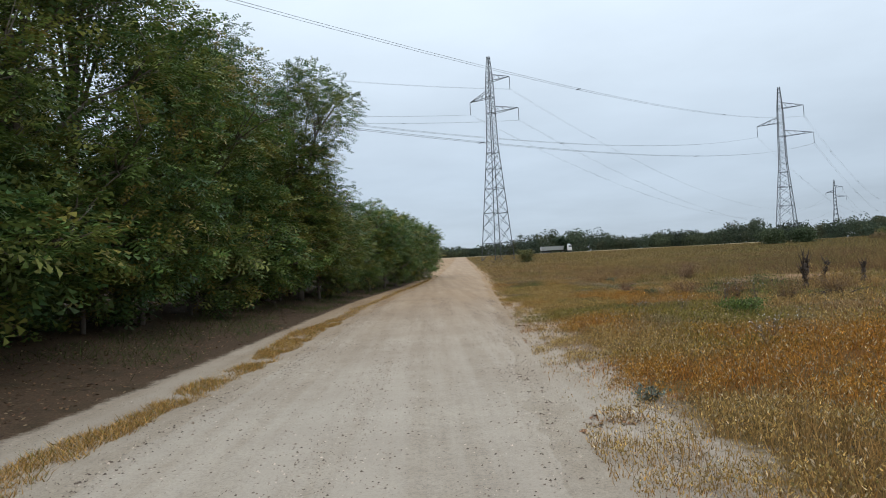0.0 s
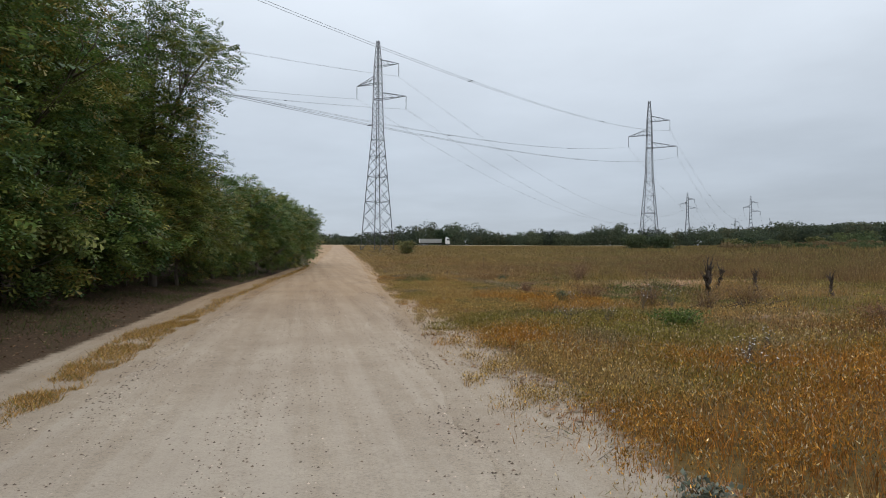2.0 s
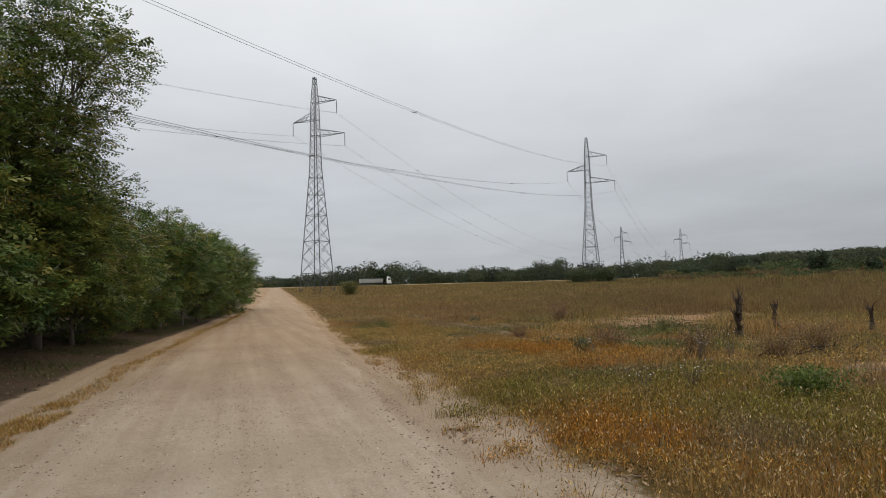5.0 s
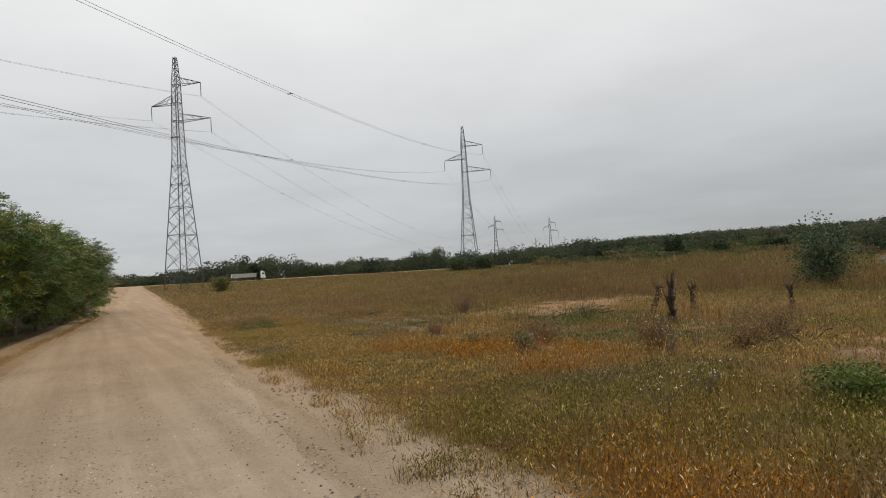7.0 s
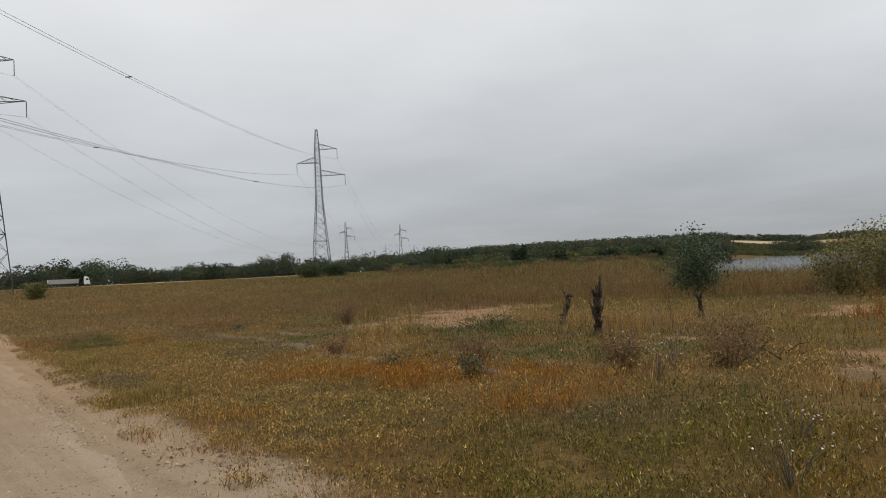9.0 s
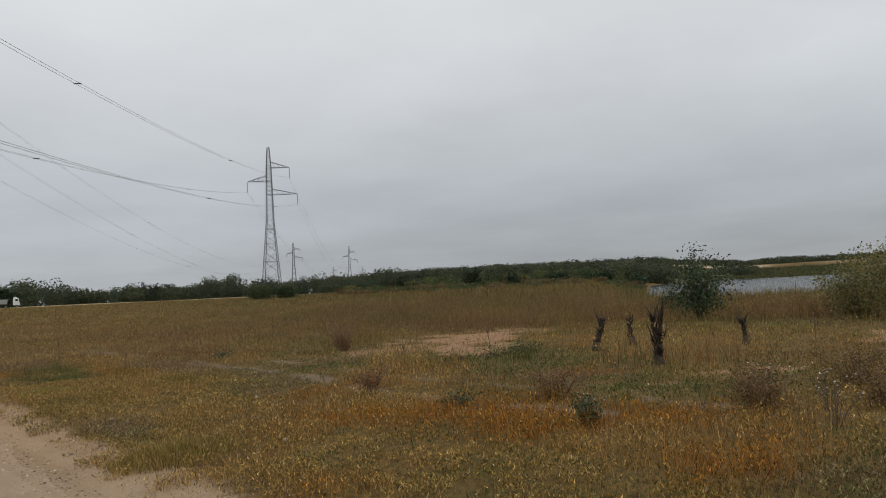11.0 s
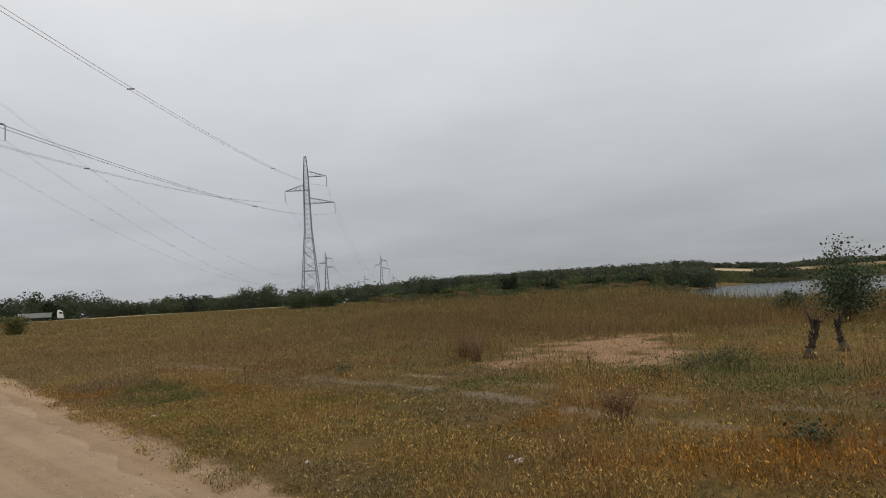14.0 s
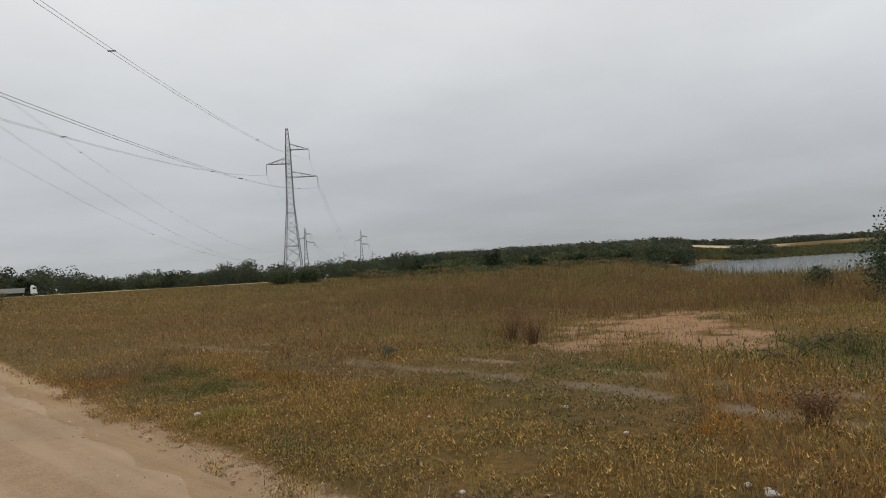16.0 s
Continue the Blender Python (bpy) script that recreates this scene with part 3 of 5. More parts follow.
def grass_far():
    x, y = scatter(330000, 4, 300, 20, 300)
    d = np.hypot(x - 0.5, y - 18)
    ok = (x > road_right(y) + 0.6) & shore(x, y) & ((x > 61) | (y > 93)) & (d < 330) & (y + 0.30 * x < 299) & (RNG.uniform(size=len(x)) < np.clip(1.3 - d / 240, 0.3, 1))
    x, y, d = x[ok], y[ok], d[ok]
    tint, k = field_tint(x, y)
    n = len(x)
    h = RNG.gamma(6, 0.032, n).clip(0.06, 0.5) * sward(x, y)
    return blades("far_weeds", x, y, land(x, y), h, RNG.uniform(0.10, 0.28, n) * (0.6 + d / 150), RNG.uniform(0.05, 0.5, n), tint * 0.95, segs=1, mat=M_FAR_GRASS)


def leaf_litter():
    y = RNG.uniform(2, 40, 14000)
    x = road_left(y) - 1.3 - RNG.gamma(2.0, 1.2, 14000)
    y2 = np.concatenate([RNG.uniform(3, 36, 5000), RNG.uniform(3, 14, 3000)])
    x2 = road_right(y2) + RNG.uniform(0.1, 1.6, 8000)
    ok = fractal(x2, y2, 0.8, 107) > 0.58
    bright = np.concatenate([np.ones(14000), np.full(ok.sum(), 1.9)])[:, None]
    x, y = np.concatenate([x, x2[ok]]), np.concatenate([y, y2[ok]])
    n = len(x)
    p = np.stack([x, y, land(x, y) + 0.012], 1)
    a = RNG.uniform(0, math.tau, n)
    s = RNG.uniform(0.012, 0.035, n)[:, None]
    d = np.stack([np.cos(a), np.sin(a), RNG.uniform(-0.2, 0.5, n)], 1) * s
    e = np.stack([-np.sin(a), np.cos(a), RNG.uniform(-0.2, 0.5, n)], 1) * s * 0.6
    v = np.stack([p - d, p + e, p + d, p - e], 1).reshape(-1, 3)
    t = np.array([(0.12, 0.065, 0.035), (0.17, 0.10, 0.05), (0.075, 0.048, 0.032), (0.22, 0.16, 0.09)])[RNG.integers(0, 4, n)] * bright
    return mesh_from("leaf_litter", v, [np.arange(4 * n).reshape(n, 4)], M_GRASS, np.repeat(t, 4, 0))


def sprigs(name, x, y, top, size, tint, mat=None, spread=0.3):
    """Leafy bits and seed husks of low bushy weeds, turned every way."""
    n = len(x)
    z = land(x, y) + top * RNG.uniform(0.05, 1, n) ** 0.8
    p = np.stack([x, y, z], 1) + RNG.normal(size=(n, 3)) * np.array([[0.02, 0.02, 0.0]])
    d = RNG.normal(size=(n, 3)) * np.array([[0.8, 0.8, 0.6]])
    d[:, 2] = np.abs(d[:, 2]) + 0.7
    d /= np.linalg.norm(d, axis=1)[:, None]
    s = np.cross(d, RNG.normal(size=(n, 3)))
    s /= np.linalg.norm(s, axis=1)[:, None]
    L = size[:, None]
    v = np.stack([p - d * L * 0.5 + s * L * 0.18, p - d * L * 0.5 - s * L * 0.18, p + d * L * 0.5], 1).reshape(-1, 3)
    shade = np.exp(RNG.normal(0, spread, (n, 1))).clip(0.5, 2.0)
    return mesh_from(name, v, [np.arange(3 * n).reshape(n, 3)], mat or M_GRASS, np.repeat(tint * shade, 3, 0))


def weeds_near():
    x, y = scatter(1900000, 1.1, 13, 3.0, 42)
    dist = np.maximum(np.minimum(np.hypot(x - 0.1, np.maximum(y - 23, 0)), x), 0)
    ok = (RNG.uniform(size=len(x)) < np.clip(1.2 - dist / 8, 0.15, 1)) & (x > road_right(y) + 0.1)
    ok &= RNG.uniform(size=len(x)) < (1 - smooth(x, 10.5, 13)) * (1 - smooth(y, 37, 42))
    x, y, dist = x[ok], y[ok], dist[ok]
    ok = keep_field(x, y) & (fractal(x, y, 0.3, 101, 2) > 0.42)
    x, y, dist = x[ok], y[ok], dist[ok]
    tint, k = field_tint(x, y)
    n = len(x)
    husk = RNG.uniform(size=n) < 0.08 - 0.065 * smooth(y, 12, 18)
    tint[husk] = np.array((0.52, 0.41, 0.24))
    return sprigs("bushy_weeds", x, y, 0.26 * sward(x, y), RNG.uniform(0.010, 0.030, n) * (1 + dist * 0.11), tint)


def weeds_mid():
    x, y = scatter(700000, 2, 62, 0, 95)
    d = np.hypot(x - 0.5, y - 18)
    ok = (RNG.uniform(size=len(x)) < np.maximum(smooth(x, 9, 12.5), smooth(y, 35, 41))) & (RNG.uniform(size=len(x)) < np.clip(1.2 - d / 75, 0.2, 1))
    x, y, d = x[ok], y[ok], d[ok]
    ok = keep_field(x, y) & (fractal(x, y, 0.8, 103, 2) > 0.42)
    x, y, d = x[ok], y[ok], d[ok]
    tint, k = field_tint(x, y)
    return sprigs("bushy_weeds_further", x, y, 0.38 * sward(x, y), RNG.uniform(0.024, 0.062, len(x)) * (0.7 + d / 35), tint, M_FAR_GRASS, 0.3)


def reeds():
    az, d = RNG.uniform(60, 112, 26000), RNG.uniform(60, 104, 26000)
    x, y = 1 + d * np.sin(np.radians(az)), 14 + d * np.cos(np.radians(az))
    ok = (land(x, y) > water_level(x, y) - 0.4) & (RNG.uniform(size=len(x)) < smooth(fractal(x, y, 6, 99), 0.35, 0.6))
    x, y, d = x[ok], y[ok], d[ok]
    n = len(x)
    tint = np.where(RNG.uniform(size=(n, 1)) < 0.5, np.array([[0.17, 0.14, 0.05]]), np.array([[0.10, 0.11, 0.04]])) * RNG.uniform(0.7, 1.2, (n, 1))
    return blades("reeds", x, y, land(x, y), RNG.uniform(0.5, 1.5, n), RNG.uniform(0.05, 0.12, n), RNG.uniform(0.05, 0.3, n), tint, segs=1)


def far_bank():
    az, d = RNG.uniform(61, 104, 15000), np.concatenate([RNG.uniform(512, 640, 11000), RNG.uniform(508, 520, 4000)])
    x, y = 1 + d * np.sin(np.radians(az)), 14 + d * np.cos(np.radians(az))
    tint = np.array([[0.105, 0.105, 0.045], [0.135, 0.115, 0.055], [0.08, 0.092, 0.042]])[RNG.integers(0, 3, 15000)] * RNG.uniform(0.8, 1.2, (15000, 1))
    return blades("bank_reeds", x, y, land(x, y), RNG.uniform(1.2, 2.6, 15000), RNG.uniform(3, 7, 15000), RNG.uniform(0.05, 0.3, 15000), tint, segs=1, mat=M_WOODS)


def dead_mats():
    """Flattened dead straw and grey scraps in mats along the sandy verge."""
    x, y = scatter(150000, 0.8, 6.5, 2.5, 36)
    e = x - road_right(y)
    ok = (e > 0.15) & (e < 1.9) & (RNG.uniform(size=len(x)) < smooth(fractal(x, y, 0.55, 161), 0.52, 0.66) * smooth(e, 0.15, 0.7) * (1 - smooth(e, 1.3, 1.9)))
    x, y = x[ok], y[ok]
    n = len(x)
    kind = RNG.uniform(size=n) + 0.9 * (fractal(x, y, 1.4, 163) - 0.5)
    tint = np.where((kind < 0.62)[:, None], np.array([[0.34, 0.225, 0.10]]), np.where((kind < 0.85)[:, None], np.array([[0.13, 0.105, 0.08]]), np.array([[0.13, 0.135, 0.05]]))) * np.exp(RNG.normal(0, 0.25, (n, 1)))
    return blades("dead_straw", x, y, land(x, y) + 0.02, RNG.gamma(4, 0.014, n).clip(0.02, 0.12), RNG.uniform(0.004, 0.010, n), RNG.uniform(0.9, 2.2, n), tint, segs=1)


def ground_cover():
    """Small broad leaves pressed to the soil where the weeds are low."""
    x, y = scatter(330000, 1.5, 16, 5, 40)
    dist = np.maximum(np.minimum(np.hypot(x - 0.1, np.maximum(y - 23, 0)), x), 0)
    ok = (x > road_right(y) + 0.5) & (RNG.uniform(size=len(x)) < (0.06 + 0.94 * low_patch(x, y)) * np.clip(1.3 - dist / 9, 0.25, 1) * smooth(fractal(x, y, 0.5, 151), 0.38, 0.58))
    ok &= RNG.uniform(size=len(x)) < 1 - 0.7 * bare_mask(x, y, True)
    x, y, dist = x[ok], y[ok], dist[ok]
    n = len(x)
    tint = np.array([[0.10, 0.115, 0.034], [0.125, 0.13, 0.04], [0.17, 0.14, 0.055], [0.075, 0.082, 0.03]])[RNG.integers(0, 4, n)]
    return sprigs("ground_cover", x, y, RNG.uniform(0.02, 0.09, n), RNG.uniform(0.016, 0.038, n) * (1 + dist * 0.07), tint)


def grass_left():
    """Straw strip between the track and the worn edge, and sparse green under the shrubs."""
    y = np.concatenate([RNG.uniform(3, 62, 60000), RNG.uniform(3, 18, 50000)])
    u = RNG.uniform(0, 1, len(y))
    x = road_left(y) - 0.14 - (0.2 + 0.7 * fractal(y, y * 0, 2.5, 93)) * u + 0.30 * (fractal(y, y * 0 + 5, 1.4, 94) - 0.5)
    clump = 0.6 * fractal(x, y, 0.7, 91) + 0.4 * fractal(x, y, 2.8, 92)
    ragged = 1 - smooth(np.abs(u - 0.5) * 2 + 1.2 * (fractal(x, y, 0.4, 96) - 0.5), 0.55, 1.0)
    ok = RNG.uniform(size=len(x)) < smooth(clump, 0.33, 0.47) * ragged * (1 - 0.3 * smooth(y, 14, 40))
    x, y = x[ok], y[ok]
    n = len(x)
    tint = np.where(RNG.uniform(size=(n, 1)) < 0.8, np.array([[0.36, 0.195, 0.062]]), OLIVE) * np.exp(RNG.normal(0, 0.3, (n, 1)))
    h = RNG.gamma(5, 0.013, n).clip(0.015, 0.13)
    y2 = RNG.uniform(9, 60, 30000)
    x2 = road_left(y2) - RNG.uniform(1.5, 4.2, 30000)
    ok = RNG.uniform(size=len(x2)) < smooth(fractal(x2, y2, 1.8, 95), 0.4, 0.6)
    x2, y2 = x2[ok], y2[ok]
    n2 = len(x2)
    x, y = np.concatenate([x, x2]), np.concatenate([y, y2])
    tint = np.concatenate([tint, np.tile(GREEN * 0.9, (n2, 1)) * RNG.uniform(0.6, 1.2, (n2, 1))])
    h = np.concatenate([h, RNG.gamma(5, 0.03, n2).clip(0.05, 0.35)])
    return blades("verge_grass", x, y, land(x, y), h, RNG.uniform(0.005, 0.014, n + n2), RNG.uniform(0.5, 1.3, n + n2), tint, segs=1)


for make, label in ((grass_near, "dry rusty and straw-coloured meadow grass with pale seed heads"),
                    (grass_mid, "brown and rust dry weeds over the open field"),
                    (grass_far, "distant brown weeds covering the plain"),
                    (weeds_near, "low bushy dry weeds, rust and olive, with pale husks"),
                    (weeds_mid, "low bushy brown and rust weeds"),
                    (leaf_litter, "fallen brown leaves and scraps along both verges"),
                    (reeds, "brown and green reeds fringing the lake"),
                    (dead_mats, "flattened dead straw and grey scraps on the sandy verge"),
                    (ground_cover, "low dull green leaves pressed to the dry soil"),
                    (far_bank, "olive green reeds and rough grass on the far shore"),
                    (grass_left, "short straw grass strip along the gravel track")):
    me = make()
    tagged(new(me.name, me), label, "grass", kind="stuff")


def leaf_cloud(points, normals, size, tint, pairs=3, droop=0.45):
    """Compound leaves: leaflets in pairs along a drooping stalk, as small triangles."""
    n = len(points)
    d = normals + RNG.normal(size=(n, 3)) * 0.6
    d[:, 2] = d[:, 2] * 0.45 - droop * RNG.uniform(0, 1, n)
    d /= np.linalg.norm(d, axis=1)[:, None] + 1e-9
    s = np.cross(d, np.array([[0, 0, 1.0]]) + RNG.normal(size=(n, 3)) * 0.30)
    s /= np.linalg.norm(s, axis=1)[:, None] + 1e-9
    L = (size * RNG.uniform(0.7, 1.25, n))[:, None]
    vs = []
    for i in range(pairs):
        for sg in (-1, 1):
            r = points + d * L * (i / pairs)
            out = s * sg * L * 0.36 + d * L * 0.14
            vs.append(np.stack([r - d * L * 0.02, r + out * 0.45 + d * L * 0.2, r + out - np.array([[0, 0, 1.0]]) * L * 0.06], 1))
    v = np.stack(vs, 1).reshape(-1, 3)
    f = np.arange(len(v)).reshape(-1, 3)
    return v, f, np.repeat(tint, 6 * pairs, 0)


def lobes_for(h, spread, low, count, rnd):
    out = []
    for i in range(count):
        k = (i + rnd.random()) / count
        z = low + spread * 0.25 + (h - low - spread * 0.55) * k
        wide = spread * (1 - 2.4 * abs(k - 0.45) ** 2.2)
        a = i * 2.4 + rnd.uniform(-0.6, 0.6)
        r = wide * rnd.uniform(0.30, 0.78)
        out.append((r * math.cos(a), r * math.sin(a), z, spread * rnd.uniform(0.27, 0.42)))
    return out


def tree(name, h, spread, low, leaves, seed, mat=None, tints=None, size=0.29, lobe_count=18, trunk=0.13, pairs=3):
    """Broadleaf tree: tapered trunk, a limb to every lobe of the crown, and a crown of compound leaves."""
    rnd = random.Random(seed)
    thing = new(name)
    stem = Tubes()
    bend = [(rnd.uniform(-0.3, 0.3) * k, rnd.uniform(-0.3, 0.3) * k, h * 0.8 * k) for k in (0, 0.2, 0.45, 0.7, 1)]
    bend[0] = (0, 0, -0.25)
    stem.tube(bend, [trunk * 1.25, trunk, trunk * 0.75, trunk * 0.5, trunk * 0.2], 8)
    part("trunk", stem.mesh("trunk", M_BARK, True), parent=thing)
    lobes = lobes_for(h, spread, low, lobe_count, rnd)
    for x, y, z, r in lobes:
        limb = Tubes()
        z0 = max(0.3, z * rnd.uniform(0.35, 0.6))
        k = min(1, z0 / (h * 0.8))
        b = Vector(bend[-1]) * k
        limb.tube([(b.x, b.y, z0), (b.x + x * 0.5, b.y + y * 0.5, z0 + (z - z0) * 0.65), (x, y, z)], [trunk * 0.42, trunk * 0.26, 0.012], 5)
        for _ in range(4):
            w = Vector((rnd.uniform(-1, 1), rnd.uniform(-1, 1), rnd.uniform(-0.4, 1))).normalized() * r * 0.95
            limb.tube([(x * 0.75, y * 0.75, z - (z - z0) * 0.175), (x + w.x * 0.5, y + w.y * 0.5, z + w.z * 0.4), (x + w.x, y + w.y, z + w.z)], [0.03, 0.016, 0.005], 4)
        part("limb", limb.mesh("limb", M_BARK, True), parent=thing)
    vol = np.array([l[3] ** 2 for l in lobes])
    which = RNG.choice(len(lobes), leaves, p=vol / vol.sum())
    c = np.array(lobes)[which]
    nrm = RNG.normal(size=(leaves, 3))
    nrm /= np.linalg.norm(nrm, axis=1)[:, None]
    # sprays: leaves gather round twig ends
    twigs = RNG.normal(size=(len(lobes) * 46, 3))
    twigs /= np.linalg.norm(twigs, axis=1)[:, None]
    at = which * 46 + RNG.integers(0, 46, leaves)
    nrm = twigs[at] + nrm * 0.28
    nrm /= np.linalg.norm(nrm, axis=1)[:, None]
    reach = RNG.uniform(0.8, 1.25, len(twigs))
    rad = c[:, 3:4] * (reach[at][:, None] - 0.70 * RNG.uniform(0, 1, (leaves, 1)) ** 1.7)
    p = c[:, :3] + nrm * rad * np.array([[1, 1, 0.8]])
    p[:, 2] = np.maximum(p[:, 2], low * 0.8 + RNG.uniform(0, 0.4, leaves))
    tints = tints or ((0.105, 0.15, 0.037), (0.168, 0.184, 0.044), (0.066, 0.113, 0.035), (0.235, 0.19, 0.05))
    share = np.array([0.4, 0.25, 0.25, 0.10][:len(tints)])
    per_spray = RNG.choice(len(tints), len(twigs), p=share / share.sum())
    tint = np.array(tints)[per_spray[at]] * RNG.uniform(0.75, 1.25, (leaves, 1))
    v, f, t = leaf_cloud(p, nrm, np.full(leaves, size), tint, pairs)
    part("crown", mesh_from("crown", v, [f], mat or M_LEAF, t), parent=thing)
    return thing


ACACIA = "leafy acacia tree with fine green and yellowing leaves"
base_trees = [tree("acacia_tree", 10.4, 3.5, 0.9, 8600, 11), tree("acacia_tree", 9.2, 3.4, 0.5, 8200, 12), tree("acacia_tree", 11.0, 3.9, 0.9, 11500, 13, lobe_count=22)]
base_shrubs = [tree("acacia_shrub", 5.1, 2.6, 0.15, 5000, 21, lobe_count=13, trunk=0.07), tree("acacia_shrub", 4.7, 2.5, 0.1, 4800, 22, lobe_count=12, trunk=0.07)]

understorey = tree("understorey_shrub", 3.6, 2.3, 0.05, 2500, 31, size=0.38, lobe_count=11, trunk=0.05)


def plant_at(base, used, x, y, turn, scale, label, category, group):
    m = pose(x, y, float(land(x, y)), 0, 0, turn) @ Matrix.Scale(scale, 4)
    if id(base) in used:
        ob = copy_thing(base, m)
        ob.scale = (scale,) * 3
    else:
        used.add(id(base))
        base.matrix_basis = m
        ob = base
    return tagged(ob, label, category, group)


used = set()
for i, (b, x, y, turn, s) in enumerate((
        (2, -5.3, 27.2, 20, 0.96), (1, -9.6, 29.5, 200, 0.95), (0, -7.4, 23.0, 130, 0.96), (1, -6.9, 19.2, 60, 1.0), (0, -8.3, 15.6, 250, 1.05), (1, -7.6, 12.2, 200, 1.05),
        (2, -8.8, 8.8, 310, 1.0), (1, -8.2, 5.2, 100, 1.05), (0, -8.8, 1.2, 15, 1.0), (1, -7.7, 26.6, 35, 0.9))):
    plant_at(base_trees[b], used, x, y, turn, s, ACACIA + " beside the track", "tree", "trees along the track")
for i, (b, x, y, turn, s) in enumerate((
        (0, -4.9, 31.2, 10, 1.05), (1, -4.3, 35.2, 80, 1.12), (0, -3.5, 39.0, 150, 1.12), (1, -2.9, 43.0, 220, 1.16), (0, -2.4, 47.2, 290, 1.12),
        (1, -1.9, 52.0, 30, 1.18), (0, -1.4, 57.0, 110, 1.12), (1, -0.9, 62.5, 190, 1.12), (0, -0.6, 68.0, 260, 1.08), (1, -8.4, 34.0, 340, 1.1),
        (1, -6.6, 48.0, 140, 1.1), (1, -4.8, 29.0, 75, 0.85), (0, -6.2, 25.2, 200, 1.45), (1, -7.0, 20.8, 20, 1.4))):
    plant_at(base_shrubs[b], used, x, y, turn, s, "low bushy acacia shrub with dense green leaves", "shrub", "shrubs along the track")

for x, y, turn, s in ((-7.3, 5.0, 0, 1.0), (-7.0, 7.6, 60, 0.95), (-6.9, 10.2, 140, 1.0), (-6.8, 13.0, 200, 0.95), (-6.6, 15.2, 280, 1.0), (-6.5, 18.0, 20, 0.95),
                      (-6.3, 20.6, 100, 1.0), (-6.1, 23.4, 170, 0.95), (-5.9, 26.0, 240, 1.0), (-9.6, 11.5, 90, 1.15), (-9.4, 17.5, 210, 1.15)):
    plant_at(understorey, used, x, y, turn, s, "low leafy shrub filling the shade under the trees", "shrub", "shrubs along the track")


def clump_mesh(name, spots, mat, per, leaf):
    """Far woodland: each tree a cluster of lobes of ragged leaf clumps."""
    vs, ts = [], []
    for x, y, z, h, w, col in spots:
        n = per
        k = RNG.integers(0, 6, n)
        ang, up = RNG.uniform(0, math.tau, 6), RNG.uniform(0.3, 0.85, 6)
        cx, cy, cz = w * 0.32 * np.cos(ang), w * 0.32 * np.sin(ang), h * up
        d = RNG.normal(size=(n, 3))
        d /= np.linalg.norm(d, axis=1)[:, None]
        r = np.array([[w * 0.34, w * 0.34, h * 0.24]])
        p = np.stack([cx[k], cy[k], cz[k]], 1) + d * r * RNG.uniform(0.7, 1.05, (n, 1))
        low = RNG.uniform(size=n) < 0.25
        p[low, 2] *= RNG.uniform(0.0, 0.6, low.sum())
        a = np.cross(d, RNG.normal(size=(n, 3)))
        a /= np.linalg.norm(a, axis=1)[:, None]
        b = np.cross(d, a)
        s = leaf * w / 6 * RNG.uniform(0.6, 1.4, (n, 1))
        tri = np.stack([p + a * s, p - a * s * 0.5 + b * s * 0.86, p - a * s * 0.5 - b * s * 0.86], 1) + np.array([x, y, z])
        vs.append(tri.reshape(-1, 3))
        ts.append(np.tile(np.array(col) * RNG.uniform(0.75, 1.2), (3 * n, 1)))
    v = np.concatenate(vs)
    return mesh_from(name, v, [np.arange(len(v)).reshape(-1, 3)], mat, np.concatenate(ts))


# far foliage greens, lightened and blued to paint in the haze of distance
HAZED_WOOD_TINTS = ((0.070, 0.088, 0.052), (0.060, 0.077, 0.048), (0.082, 0.096, 0.053), (0.092, 0.096, 0.054), (0.054, 0.069, 0.045))
FOOT_TINTS = ((0.075, 0.105, 0.045), (0.095, 0.12, 0.05), (0.05, 0.075, 0.04), (0.11, 0.125, 0.05))


def polar(az, d):
    return 1 + d * math.sin(radians(az)), 14 + d * math.cos(radians(az))


def woods_north():
    rnd = random.Random(3)
    spots = []
    for i in range(560):
        az, d = rnd.uniform(-14, 44), rnd.uniform(318, 420)
        x, y = polar(az, d)
        wave = 0.45 + 1.0 * float(fractal(az, 0, 3.5, 5))
        h = rnd.uniform(6.0, 11.0) * wave
        spots.append((x, y, float(land(x, y)) - 0.5, h, rnd.uniform(6, 10), rnd.choice(HAZED_WOOD_TINTS)))
    return clump_mesh("far_woods", spots, M_WOODS, 270, 0.36)


def scrub():
    rnd = random.Random(6)
    spots = []
    for i in range(210):
        az, d = rnd.uniform(37, 66), rnd.uniform(165, 350)
        x, y = polar(az, d)
        z = float(land(x, y))
        if z > water_level(x, y) + 0.3:
            k = rnd.uniform(0.5, 1.0) * (0.6 + d / 350)
            spots.append((x, y, z - 0.2, 1.9 * k, 4.0 * k, rnd.choice(((0.085, 0.105, 0.045), (0.11, 0.11, 0.05), (0.15, 0.105, 0.055)))))
    return clump_mesh("scrub", spots, M_WOODS, 110, 0.55)


